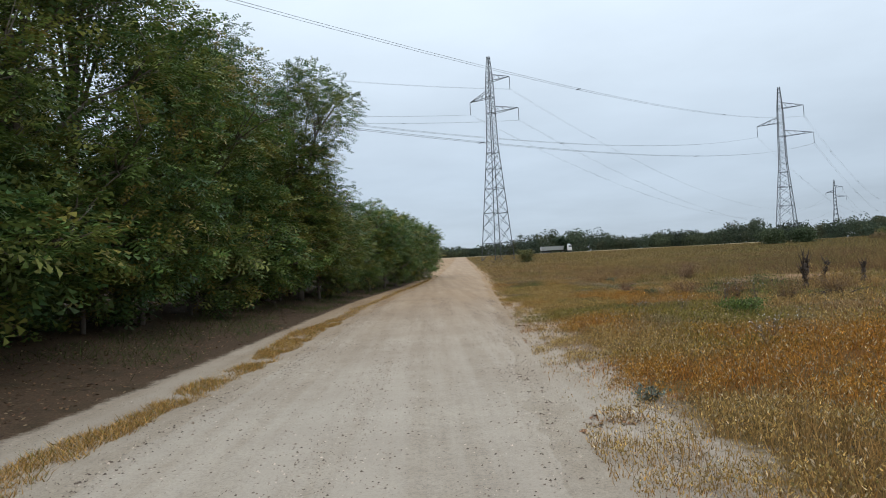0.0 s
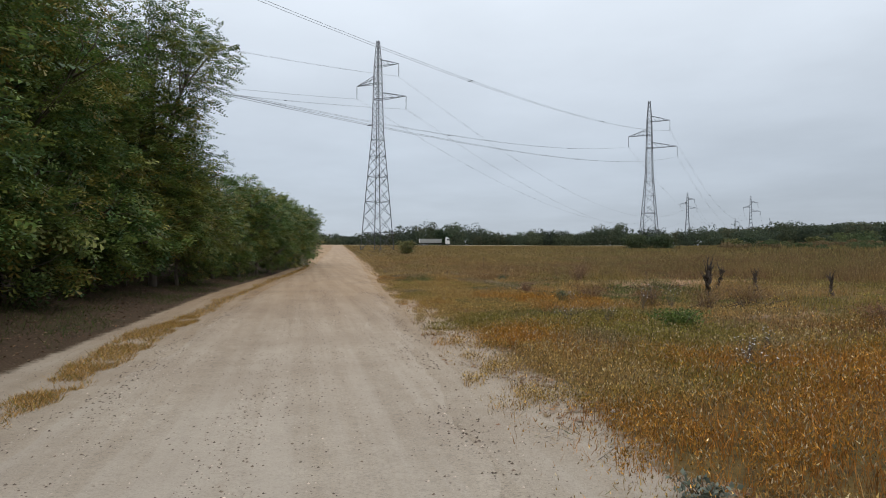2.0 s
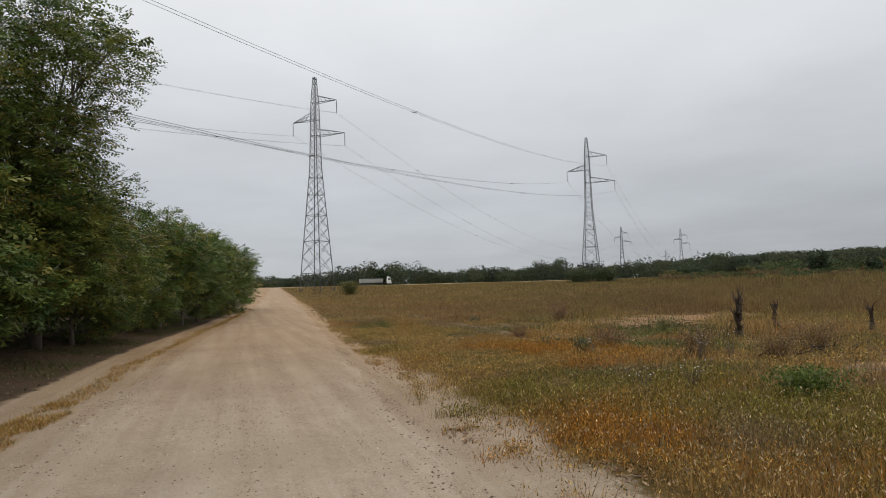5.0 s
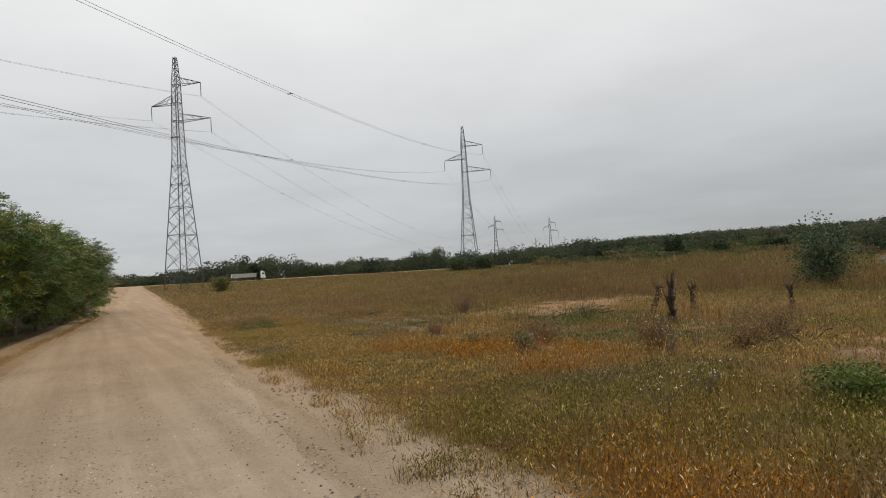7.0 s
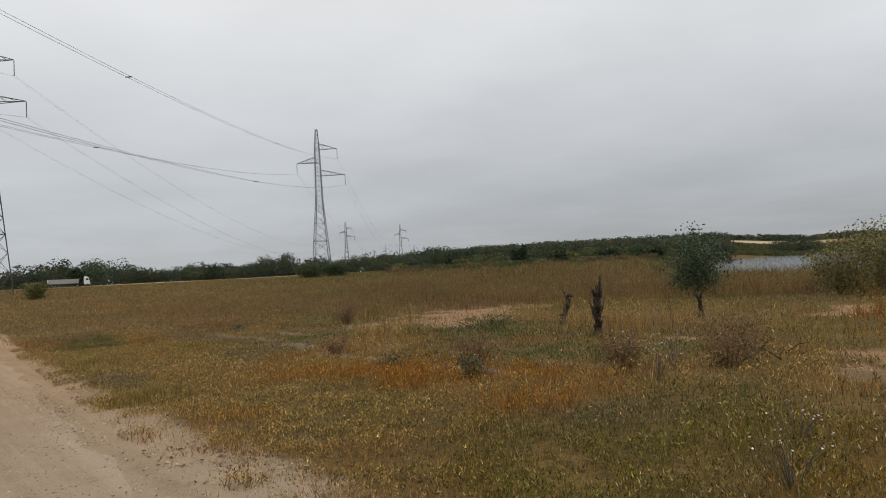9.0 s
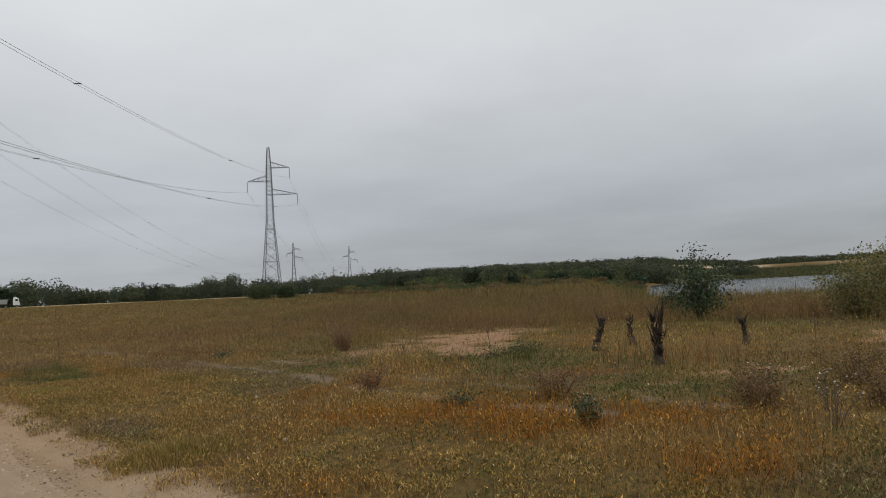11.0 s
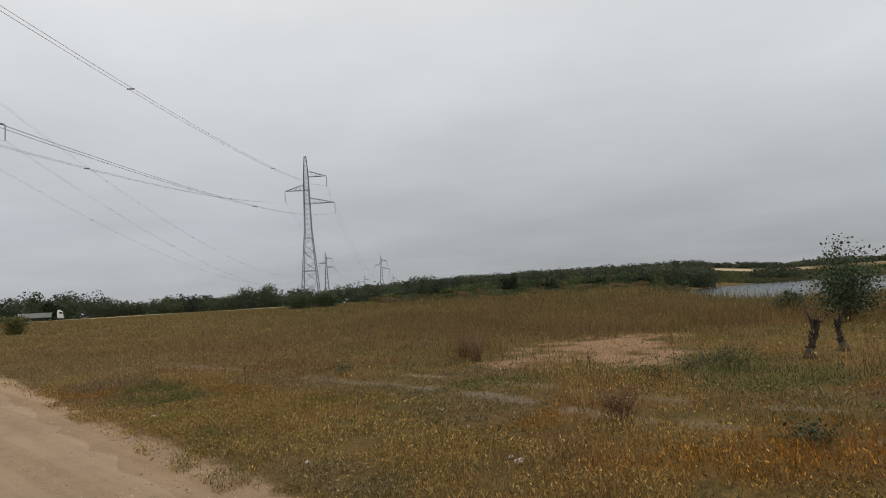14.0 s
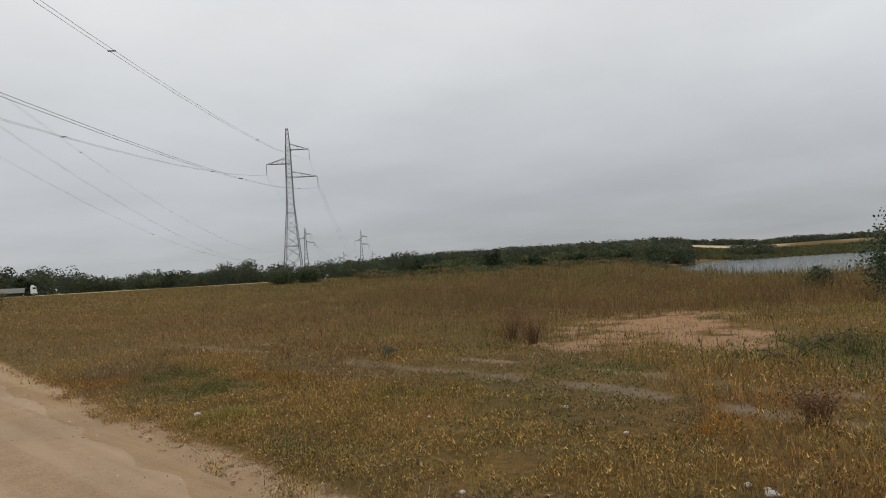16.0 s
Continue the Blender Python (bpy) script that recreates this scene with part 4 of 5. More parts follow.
def woods_hill():
    rnd = random.Random(4)
    spots = []
    for i in range(1000):
        az = rnd.uniform(36, 66)
        d = 400 + 280 * rnd.random() ** 1.3
        x, y = polar(az, d)
        spots.append((x, y, float(land(x, y)) - 0.5, rnd.uniform(9.5, 12), rnd.uniform(9, 13), rnd.choice(HAZED_WOOD_TINTS)))
    for i in range(520):
        az = rnd.uniform(62, 104)
        d = rnd.uniform(745, 860)
        x, y = polar(az, d)
        spots.append((x, y, float(land(x, y)) - 0.5, rnd.uniform(6.5, 9) * (0.7 + 0.6 * float(fractal(az, 0, 4, 8)) + 0.7 * float(smooth(az, 80.5, 84))), rnd.uniform(10, 16), rnd.choice(HAZED_WOOD_TINTS)))
    for lo, hi, near, far, low, high, count in ((69, 72.4, 545, 590, 6, 10, 34), (60, 66, 520, 600, 4, 8, 40), (72, 100, 590, 625, 2, 4.5, 46)):
        for i in range(count):
            az, d = rnd.uniform(lo, hi), rnd.uniform(near, far)
            x, y = polar(az, d)
            h = rnd.uniform(low, high)
            spots.append((x, y, float(land(x, y)) - 0.3, h, h * rnd.uniform(1.0, 1.4), rnd.choice(HAZED_WOOD_TINTS)))
    # rounder, fresher trees along the foot of the hill
    for i in range(90):
        az, d = rnd.uniform(45, 64), rnd.uniform(330, 395)
        x, y = polar(az, d)
        h = rnd.uniform(4.0, 7.5)
        spots.append((x, y, float(land(x, y)) - 0.3, h, h * rnd.uniform(1.1, 1.5), rnd.choice(FOOT_TINTS)))
    return clump_mesh("hill_woods", spots, M_WOODS, 112, 0.44)


for me, label in ((scrub(), "scattered green and brown scrub on the plain"), (woods_north(), "dark green tree line beyond the plain"), (woods_hill(), "dense dark woods on a low hill across the water")):
    tagged(new(me.name, me), label, "woods", kind="stuff")


def bush(name, x, y, w, h, n, leaf, tints, label, category="bush", low=0.0, stems=6, seed=1, group="", leader=0.0, bark=None):
    """Many-stemmed bush: stems and a ragged crown of single leaves."""
    rnd = random.Random(seed)
    thing = new(name)
    thing.matrix_basis = pose(x, y, float(land(x, y)), 0, 0, rnd.uniform(0, 360))
    tops = []
    for i in range(stems):
        a, r = rnd.uniform(0, math.tau), w * 0.5 * rnd.uniform(0.1, 0.75)
        top = Vector((r * math.cos(a), r * math.sin(a), h * rnd.uniform(0.6, 0.98)))
        if leader and i == 0:
            top = Vector((0.1, 0.05, h * leader))
        tops.append(top)
        st = Tubes()
        st.tube([(top.x * 0.15, top.y * 0.15, -0.1), (top.x * 0.5, top.y * 0.5, top.z * 0.5), top], [0.009 * h + 0.004, 0.006 * h + 0.003, 0.003], 5)
        part("stem", st.mesh("stem", bark or M_BARK, True), parent=thing)
    k = RNG.integers(0, stems, n)
    f = RNG.uniform(low, 1.05, n) ** 0.8
    t = np.array([tuple(v) for v in tops])[k]
    p = t * np.stack([0.2 + 0.8 * f, 0.2 + 0.8 * f, f], 1)
    p += RNG.normal(size=(n, 3)) * np.array([[w * 0.11, w * 0.11, h * 0.06]]) * (1.2 - 0.5 * f[:, None])
    p[:, 2] = np.maximum(p[:, 2], 0.02)
    d = RNG.normal(size=(n, 3))
    d /= np.linalg.norm(d, axis=1)[:, None]
    s = np.cross(d, RNG.normal(size=(n, 3)))
    s /= np.linalg.norm(s, axis=1)[:, None]
    L = leaf * RNG.uniform(0.6, 1.3, (n, 1))
    v = np.stack([p, p + d * L * 0.5 + s * L * 0.3, p + d * L, p + d * L * 0.5 - s * L * 0.3], 1).reshape(-1, 3)
    tint = np.array(tints)[RNG.integers(0, len(tints), n)] * RNG.uniform(0.7, 1.25, (n, 1))
    part("foliage", mesh_from("foliage", v, [np.arange(len(v)).reshape(-1, 4)], M_LEAF, np.repeat(tint, 4, 0)), parent=thing)
    return tagged(thing, label, category, group)


def grass_tuft(x, y, w, h, n, label):
    """A dense tuft of bent yellow-green blades."""
    r, a = 0.5 * w * RNG.uniform(0, 1, n) ** 0.6, RNG.uniform(0, math.tau, n)
    px, py = r * np.cos(a), 0.7 * r * np.sin(a)
    tint = np.array([[0.30, 0.24, 0.065], [0.23, 0.215, 0.055], [0.36, 0.26, 0.085]])[RNG.integers(0, 3, n)] * RNG.uniform(0.75, 1.2, (n, 1))
    tall = h * RNG.uniform(0.5, 1.15, n) * (1.1 - 0.6 * r / (0.5 * w))
    me = blades("grass_tuft", px, py, land(x + px, y + py) - float(land(x, y)), tall, RNG.uniform(0.006, 0.012, n), RNG.uniform(0.15, 0.8, n), tint, segs=2)
    thing = new("grass_tuft", me)
    thing.location = (x, y, float(land(x, y)))
    tagged(thing, label, "grass tuft", "grass tufts")


DARK_LEAF = ((0.040, 0.062, 0.030), (0.052, 0.075, 0.032), (0.030, 0.048, 0.026))
FRESH = ((0.10, 0.155, 0.032), (0.07, 0.12, 0.028), (0.135, 0.175, 0.04))
RUSTY = ((0.22, 0.12, 0.055), (0.16, 0.095, 0.05), (0.26, 0.15, 0.06))
YELLOWISH = ((0.34, 0.28, 0.08), (0.25, 0.235, 0.06), (0.42, 0.31, 0.10))
SOFT_LEAF = ((0.07, 0.10, 0.045), (0.055, 0.08, 0.035), (0.09, 0.11, 0.05))
SALLOW = ((0.13, 0.13, 0.045), (0.20, 0.17, 0.06), (0.09, 0.105, 0.04))
for i, (x, y, w, h, leaf, tints) in enumerate((
        (98.5, 180, 11.5, 4.4, 0.45, SOFT_LEAF), (104.8, 176.0, 10.5, 4.2, 0.45, SOFT_LEAF), (126.4, 174.4, 7, 2.8, 0.5, SALLOW),
        (198.6, 187.2, 10, 7.5, 0.9, DARK_LEAF), (212, 176, 8, 4.5, 0.9, DARK_LEAF), (263.9, 217.5, 11, 5.5, 1.0, SALLOW), (278, 197, 12, 5, 1.0, DARK_LEAF),
        (289, 178, 12, 5.5, 1.0, DARK_LEAF), (296, 164, 12, 5.0, 1.0, DARK_LEAF), (244, 196, 10, 4.0, 0.9, SALLOW), (228, 214, 9, 3.6, 0.9, DARK_LEAF),
        (205, 228, 8, 3.4, 0.8, SALLOW), (168, 222, 8, 3.0, 0.8, DARK_LEAF), (17.8, 115.9, 4.2, 2.6, 0.25, SALLOW), (65.2, 305, 9, 8, 0.9, DARK_LEAF))):
    bush("bush", x, y, w, h, 5200 if tints is SOFT_LEAF else 2700, leaf, tints, ("dark green" if tints is not SALLOW else "yellow-green") + " rounded bush standing in the open field", seed=30 + i, stems=9, group="bushes in the field")
for i, (x, y, w, h) in enumerate(((28.2, 27.0, 4.3, 2.75), (35.5, 31.5, 1.8, 1.0))):
    bush("poplar_sucker", x, y, w, h, 4800, 0.12, ((0.042, 0.068, 0.03), (0.058, 0.085, 0.038), (0.09, 0.115, 0.06)), "young poplar shrub with dull green leaves near the lake", seed=60 + i, stems=16, low=0.12, group="shrubs near the lake", leader=1.14)
for i, (x, y, w, h) in enumerate(((28.0, 21.0, 3.4, 2.5), (30.6, 20.4, 3.6, 2.8), (33.5, 20.6, 4.2, 2.9), (30, 18.0, 3.4, 2.1))):
    bush("willow_shrub", x, y, w, h, 4600, 0.10, ((0.16, 0.155, 0.05), (0.24, 0.20, 0.07), (0.12, 0.135, 0.05)), "yellowing willow shrub with narrow leaves", seed=70 + i, stems=12, group="shrubs near the lake")
for i, (x, y, w, h, n, tints, label) in enumerate((
        (6.75, 13.85, 1.3, 0.42, 2200, FRESH, "low bright green leafy weed among dry grass"), (7.2, 14.3, 0.9, 0.35, 900, FRESH, "low bright green leafy weed among dry grass"),
        (3.45, 22.95, 1.5, 0.26, 2200, YELLOWISH, "yellow-green grassy tuft on the sandy verge"), (4.4, 31.0, 1.2, 0.22, 1200, YELLOWISH, "yellow-green grassy tuft on the sandy verge"),
        (11.4, 13.8, 2.4, 0.4, 1800, YELLOWISH, "yellow-green grassy tuft among brown weeds"),
        (7.0, 19.9, 0.6, 0.4, 420, SOFT_LEAF, "dull green leafy weed on grey soil"), (9.6, 33.5, 1.1, 0.3, 420, SOFT_LEAF, "dull green leafy weed on grey soil"),
        (7.3, 22.2, 0.9, 0.25, 320, SOFT_LEAF, "dull green leafy weed on grey soil"), (2.15, 6.2, 0.42, 0.14, 170, ((0.17, 0.19, 0.15), (0.13, 0.15, 0.11)), "grey-green spiky weed on the sandy verge"),
        (8.9, 18.6, 0.9, 0.6, 500, RUSTY, "rusty brown dead bushy weed"), (11.5, 18.0, 1.3, 0.7, 700, RUSTY, "rusty brown dead bushy weed"),
        (9.8, 17.4, 1.0, 0.6, 500, RUSTY, "rusty brown dead bushy weed"), (13.6, 33.3, 1.2, 1.0, 500, RUSTY, "rusty brown dead bushy weed"),
        (12.8, 32.0, 1.0, 0.9, 420, RUSTY, "rusty brown dead bushy weed"), (11.0, 13.4, 1.0, 0.55, 520, RUSTY, "rusty brown dead bushy weed"),
        (8.6, 21.4, 1.0, 0.5, 420, RUSTY, "rusty brown dead bushy weed"), (13.2, 25.4, 1.6, 0.5, 700, SALLOW, "olive green low weed clump"), (7.6, 24.6, 0.6, 0.5, 260, RUSTY, "rusty brown dead bushy weed"))):
    if tints is YELLOWISH:
        grass_tuft(x, y, w, h, n, label)
    elif tints is RUSTY:
        bush("weed", x, y, w * 1.5, h * 0.95, n * 4, 0.034, tints, label, "weed", seed=90 + i, stems=22, group="weeds in the field", bark=M_STALK)
    else:
        bush("weed", x, y, w, h, n, 0.045, tints, label, "weed", seed=90 + i, stems=14, group="weeds in the field", bark=M_STALK)


bm = bmesh.new()
bmesh.ops.create_cone(bm, segments=7, radius1=0.004, radius2=0.009, depth=0.008, cap_ends=True)
FLOWER_HEAD = bpy.data.meshes.new("flower_head")
bm.to_mesh(FLOWER_HEAD)
bm.free()
FLOWER_HEAD.materials.append(M_LITTER)


def flower_plant(x, y, h, seed):
    """A wiry weed with small white flower heads."""
    rnd = random.Random(seed)
    thing = new("white_flower_weed")
    thing.matrix_basis = pose(x, y, float(land(x, y)))
    for i in range(16):
        a, r = rnd.uniform(0, math.tau), rnd.uniform(0.05, 0.32)
        p = Vector((r * math.cos(a), r * math.sin(a), h * rnd.uniform(0.6, 1)))
        stem = Tubes().tube([(p.x * 0.1, p.y * 0.1, -0.03), (p.x * 0.5, p.y * 0.5, p.z * 0.6), p], [0.004, 0.003, 0.002], 4)
        s_ob = part("stem", stem.mesh("stem", M_BARK), parent=thing)
        head = part("flower_head", FLOWER_HEAD, parent=s_ob, label="small white flower head")
        head.location = p
        head.rotation_euler = (rnd.uniform(-0.5, 0.5), rnd.uniform(-0.5, 0.5), 0)
    tagged(thing, "wiry weed with many small white flowers", "flower", "white flowering weeds")


for i, (x, y, h) in enumerate(((9.2, 17.9, 0.55), (9.0, 18.5, 0.6), (8.2, 17.6, 0.5), (6.0, 15.1, 0.4), (5.05, 14.8, 0.4), (7.4, 20.0, 0.35), (5.5, 10.2, 0.35), (4.9, 9.2, 0.35), (6.3, 10.8, 0.4))):
    flower_plant(x, y, h, 200 + i)


def stump(x, y, h, stems, seed, label, spread=0.62, thick=0.09, turn=20):
    """Charred pollard: a lumpy base, ragged upright stems and thin dead shoots."""
    rnd = random.Random(seed)
    thing = new("burnt_stump")
    thing.matrix_basis = pose(x, y, float(land(x, y)), 0, 0, turn)
    t = Tubes()
    t.tube([(0, 0, -0.12), (0, 0, 0.06), (0.02, 0, 0.22)], [thick * 2.1, thick * 1.6, thick * 0.9], 9)
    part("base", t.mesh("base", M_CHAR, True), parent=thing)
    for s in range(stems):
        a = math.tau * s / stems + 0.4
        w = Tubes()
        pts, rad = [], []
        for i in range(9):
            k = i / 8
            pts.append((spread * k * math.cos(a) * 0.6 + rnd.uniform(-0.03, 0.03), spread * k * math.sin(a) * 0.6 + rnd.uniform(-0.03, 0.03), 0.1 + h * 0.62 * k))
            rad.append(thick * (0.85 - 0.35 * k) * rnd.uniform(0.75, 1.25))
        w.tube(pts, rad, 7)
        for i in range(46):
            p = Vector(pts[rnd.randrange(0, 9)]) + Vector((0, 0, rnd.uniform(0, 0.1)))
            b = rnd.uniform(0, math.tau)
            q = p + Vector((math.cos(b), math.sin(b), 0)) * thick * rnd.uniform(0.9, 1.5) + Vector((0, 0, rnd.uniform(-0.05, 0.16)))
            w.tube([p, p.lerp(q, 0.6), q], [thick * 0.35, thick * 0.26, 0.006], 4)
        stem = part("stem", w.mesh("stem", M_CHAR, True), parent=thing)
        for i in range(7):
            sh = Tubes()
            j = rnd.randrange(3, 9)
            p = Vector(pts[j])
            e = p + Vector((rnd.uniform(-0.22, 0.22), rnd.uniform(-0.22, 0.22), h * rnd.uniform(0.25, 0.5)))
            sh.tube([p, p.lerp(e, 0.5) + Vector((rnd.uniform(-0.05, 0.05), rnd.uniform(-0.05, 0.05), 0)), e], [0.022, 0.016, 0.005], 5)
            part("shoot", sh.mesh("shoot", M_CHAR, True), parent=stem)
    return tagged(thing, label, "stump", "burnt stumps in the field")


stump(12.95, 21.8, 1.22, 2, 1, "tall charred tree stump with two stems and dead shoots", 0.36, 0.078)
stump(15.2, 24.55, 1.02, 1, 2, "charred leaning tree stump with dead shoots", 0.42, 0.085, -68)
stump(16.7, 24.3, 0.85, 1, 3, "small charred stump with thin dead shoots", 0.2, 0.08)
stump(17.55, 21.6, 0.7, 1, 4, "small charred stump with thin dead shoots", 0.2, 0.06)


def dead_stalk(x, y, h, seed, stout=1.0):
    rnd = random.Random(seed)
    thing = new("dead_stalk")
    thing.matrix_basis = pose(x, y, float(land(x, y)), rnd.uniform(-8, 8), rnd.uniform(-8, 8), 0)
    t = Tubes()
    t.tube([(0, 0, -0.05), (0.02, 0, h * 0.5), (0, 0.03, h)], [0.009 * stout, 0.007 * stout, 0.004 * stout], 5)
    part("stalk", t.mesh("stalk", M_STALK, True), parent=thing)
    for i in range(7):
        q = Tubes()
        z = h * rnd.uniform(0.4, 0.95)
        q.tube([(0, 0, z), (rnd.uniform(-0.07, 0.07), rnd.uniform(-0.07, 0.07), z + rnd.uniform(0.08, 0.2))], [0.005, 0.003], 4)
        part("side_twig", q.mesh("side_twig", M_STALK, True), parent=thing)
    q = Tubes()
    q.tube([(0, 0.02, h * 0.82), (0, 0.03, h * 0.9), (0, 0.03, h)], [0.008 * stout, 0.022 * stout, 0.008], 6)
    part("seed_head", q.mesh("seed_head", M_STALK, True), parent=thing)
    tagged(thing, "dark dead weed stalk standing in the field", "dead plant", "dead stalks")


dead_stalk(13.4, 50.6, 1.0, 1, 3.0)
for i in range(18):
    x, y = RNG.uniform(6, 26), RNG.uniform(14, 44)
    if x > road_right(y) + 3 and math.hypot(x - 17, y - 31) > 5:
        dead_stalk(x, y, RNG.uniform(0.35, 0.8), 10 + i)


def brush_heap(x, y, w, n, seed, label):
    rnd = random.Random(seed)
    thing = new("branch_heap")
    thing.location = (x, y, float(land(x, y)) + 0.03)
    for i in range(n):
        a = rnd.uniform(0, math.tau)
        c = Vector((rnd.uniform(-w, w) * 0.5, rnd.uniform(-w, w) * 0.25, 0.02))
        d = Vector((math.cos(a), math.sin(a) * 0.5, rnd.uniform(0.0, 0.30))) * rnd.uniform(0.25, 0.45) * w
        t = Tubes().tube([c - d * 0.3, c + d * 0.4 + Vector((0, 0, 0.05)), c + d], [0.013, 0.009, 0.004], 5)
        part("branch", t.mesh("branch", M_CHAR, True), parent=thing)
    tagged(thing, label, "branches")


brush_heap(11.75, 26.0, 1.5, 12, 1, "dark fallen branches lying in low weeds")
brush_heap(13.7, 26.2, 1.8, 16, 2, "dark fallen branches lying in low weeds")
brush_heap(10.6, 17.2, 2.0, 14, 3, "dark dead twigs lying on bare sand")
brush_heap(15.5, 126.0, 6.0, 26, 4, "heap of dark dead branches near the pylon")

# ---- stones ----


def stone_mesh(seed, n=2):
    rnd = random.Random(seed)
    bm = bmesh.new()
    bmesh.ops.create_icosphere(bm, subdivisions=n, radius=1)
    for v in bm.verts:
        v.co *= 1 + 0.35 * (noise.noise(v.co * 1.3 + Vector((seed * 3.1, 0, 0))))
        v.co.z *= 0.6
    me = bpy.data.meshes.new("stone")
    bm.to_mesh(me)
    bm.free()
    me.materials.append(M_STONE)
    return me


stones = [stone_mesh(i) for i in range(4)]
for i, (x, y, r) in enumerate(((5.16, 24.28, 0.07), (4.25, 31.6, 0.09), (5.3, 24.5, 0.04), (4.1, 31.35, 0.05), (3.49, 23.5, 0.05), (6.2, 26.0, 0.05), (5.7, 28.4, 0.04),
                               (3.9, 26.2, 0.04), (6.9, 27.2, 0.05), (3.0, 10.0, 0.04), (4.6, 22.6, 0.04), (2.6, 8.2, 0.035), (5.3, 24.36, 0.035), (4.9, 29.6, 0.04))):
    ob = new("stone", stones[i % 4])
    ob.matrix_basis = pose(x, y, float(land(x, y)) + r * 0.35, 0, 0, i * 77) @ Matrix.Scale(r * 0.7, 4)
    tagged(ob, "small pale stone lying on the ground", "stone", "loose stones")


def gravel():
    y = np.concatenate([RNG.uniform(2, 44, 18000), RNG.uniform(3, 27, 42000)])
    u = RNG.uniform(0, 1, len(y))
    l, r = road_left(y) - 1.2, road_right(y) + 1.1
    x = l + (r - l) * u
    lane = (x - road_left(y)) / (road_right(y) - road_left(y))
    rut = np.maximum(np.exp(-((lane - 0.28) / 0.10) ** 2), np.exp(-((lane - 0.72) / 0.10) ** 2))
    ok = RNG.uniform(size=len(y)) < (0.25 + 0.75 * smooth(fractal(x * 3, y * 0.6, 1.0, 131), 0.35, 0.6)) * (1 - 0.75 * rut)
    x, y = x[ok], y[ok]
    gz = np.where((x > road_left(y)) & (x < road_right(y)), land(x, y) + 0.05 * under_road(x, y) + 0.0075 + (road_height(x, y) - 0.05) * 0.8, land(x, y))
    n = len(x)
    s = RNG.gamma(2.4, 0.0033, n).clip(0.0035, 0.016)
    o = np.array([(1, 0, -0.3), (0, 1, -0.3), (-1, 0, -0.3), (0, -1, -0.3), (0.2, 0.12, 0.38)], float)
    v = o[None] * s[:, None, None] * RNG.uniform(0.6, 1.4, (n, 5, 1)) + np.stack([x, y, gz], 1)[:, None]
    f = np.array([(0, 1, 4), (1, 2, 4), (2, 3, 4), (3, 0, 4)])
    faces = (np.arange(n)[:, None, None] * 5 + f[None]).reshape(-1, 3)
    t = np.where(RNG.uniform(size=(n, 1)) < 0.55, np.array([[0.165, 0.125, 0.09]]), np.array([[0.48, 0.40, 0.31]])) * RNG.uniform(0.65, 1.2, (n, 1))
    return mesh_from("gravel", v.reshape(-1, 3), [faces], M_GRAVEL, np.repeat(t, 5, 0))


tagged(new("gravel", gravel()), "loose small gravel scattered over the track", "gravel", kind="stuff")
bm = bmesh.new()
bmesh.ops.create_grid(bm, x_segments=6, y_segments=4, size=0.3)
for v in bm.verts:
    v.co.z = 0.12 + 0.12 * noise.noise(v.co * 5)
bmesh.ops.solidify(bm, geom=bm.faces[:], thickness=0.01)
ob = part("plastic_bag", bm, M_LITTER)
ob.location = (0.1, 63.0, float(land(0.1, 63.0)))
tagged(ob, "crumpled white plastic bag lying by the track", "litter")

# ---- pylons and lines ----
ALONG = Vector((0.66, 0.7513, 0)).normalized()
ACROSS = Vector((ALONG.y, -ALONG.x, 0))


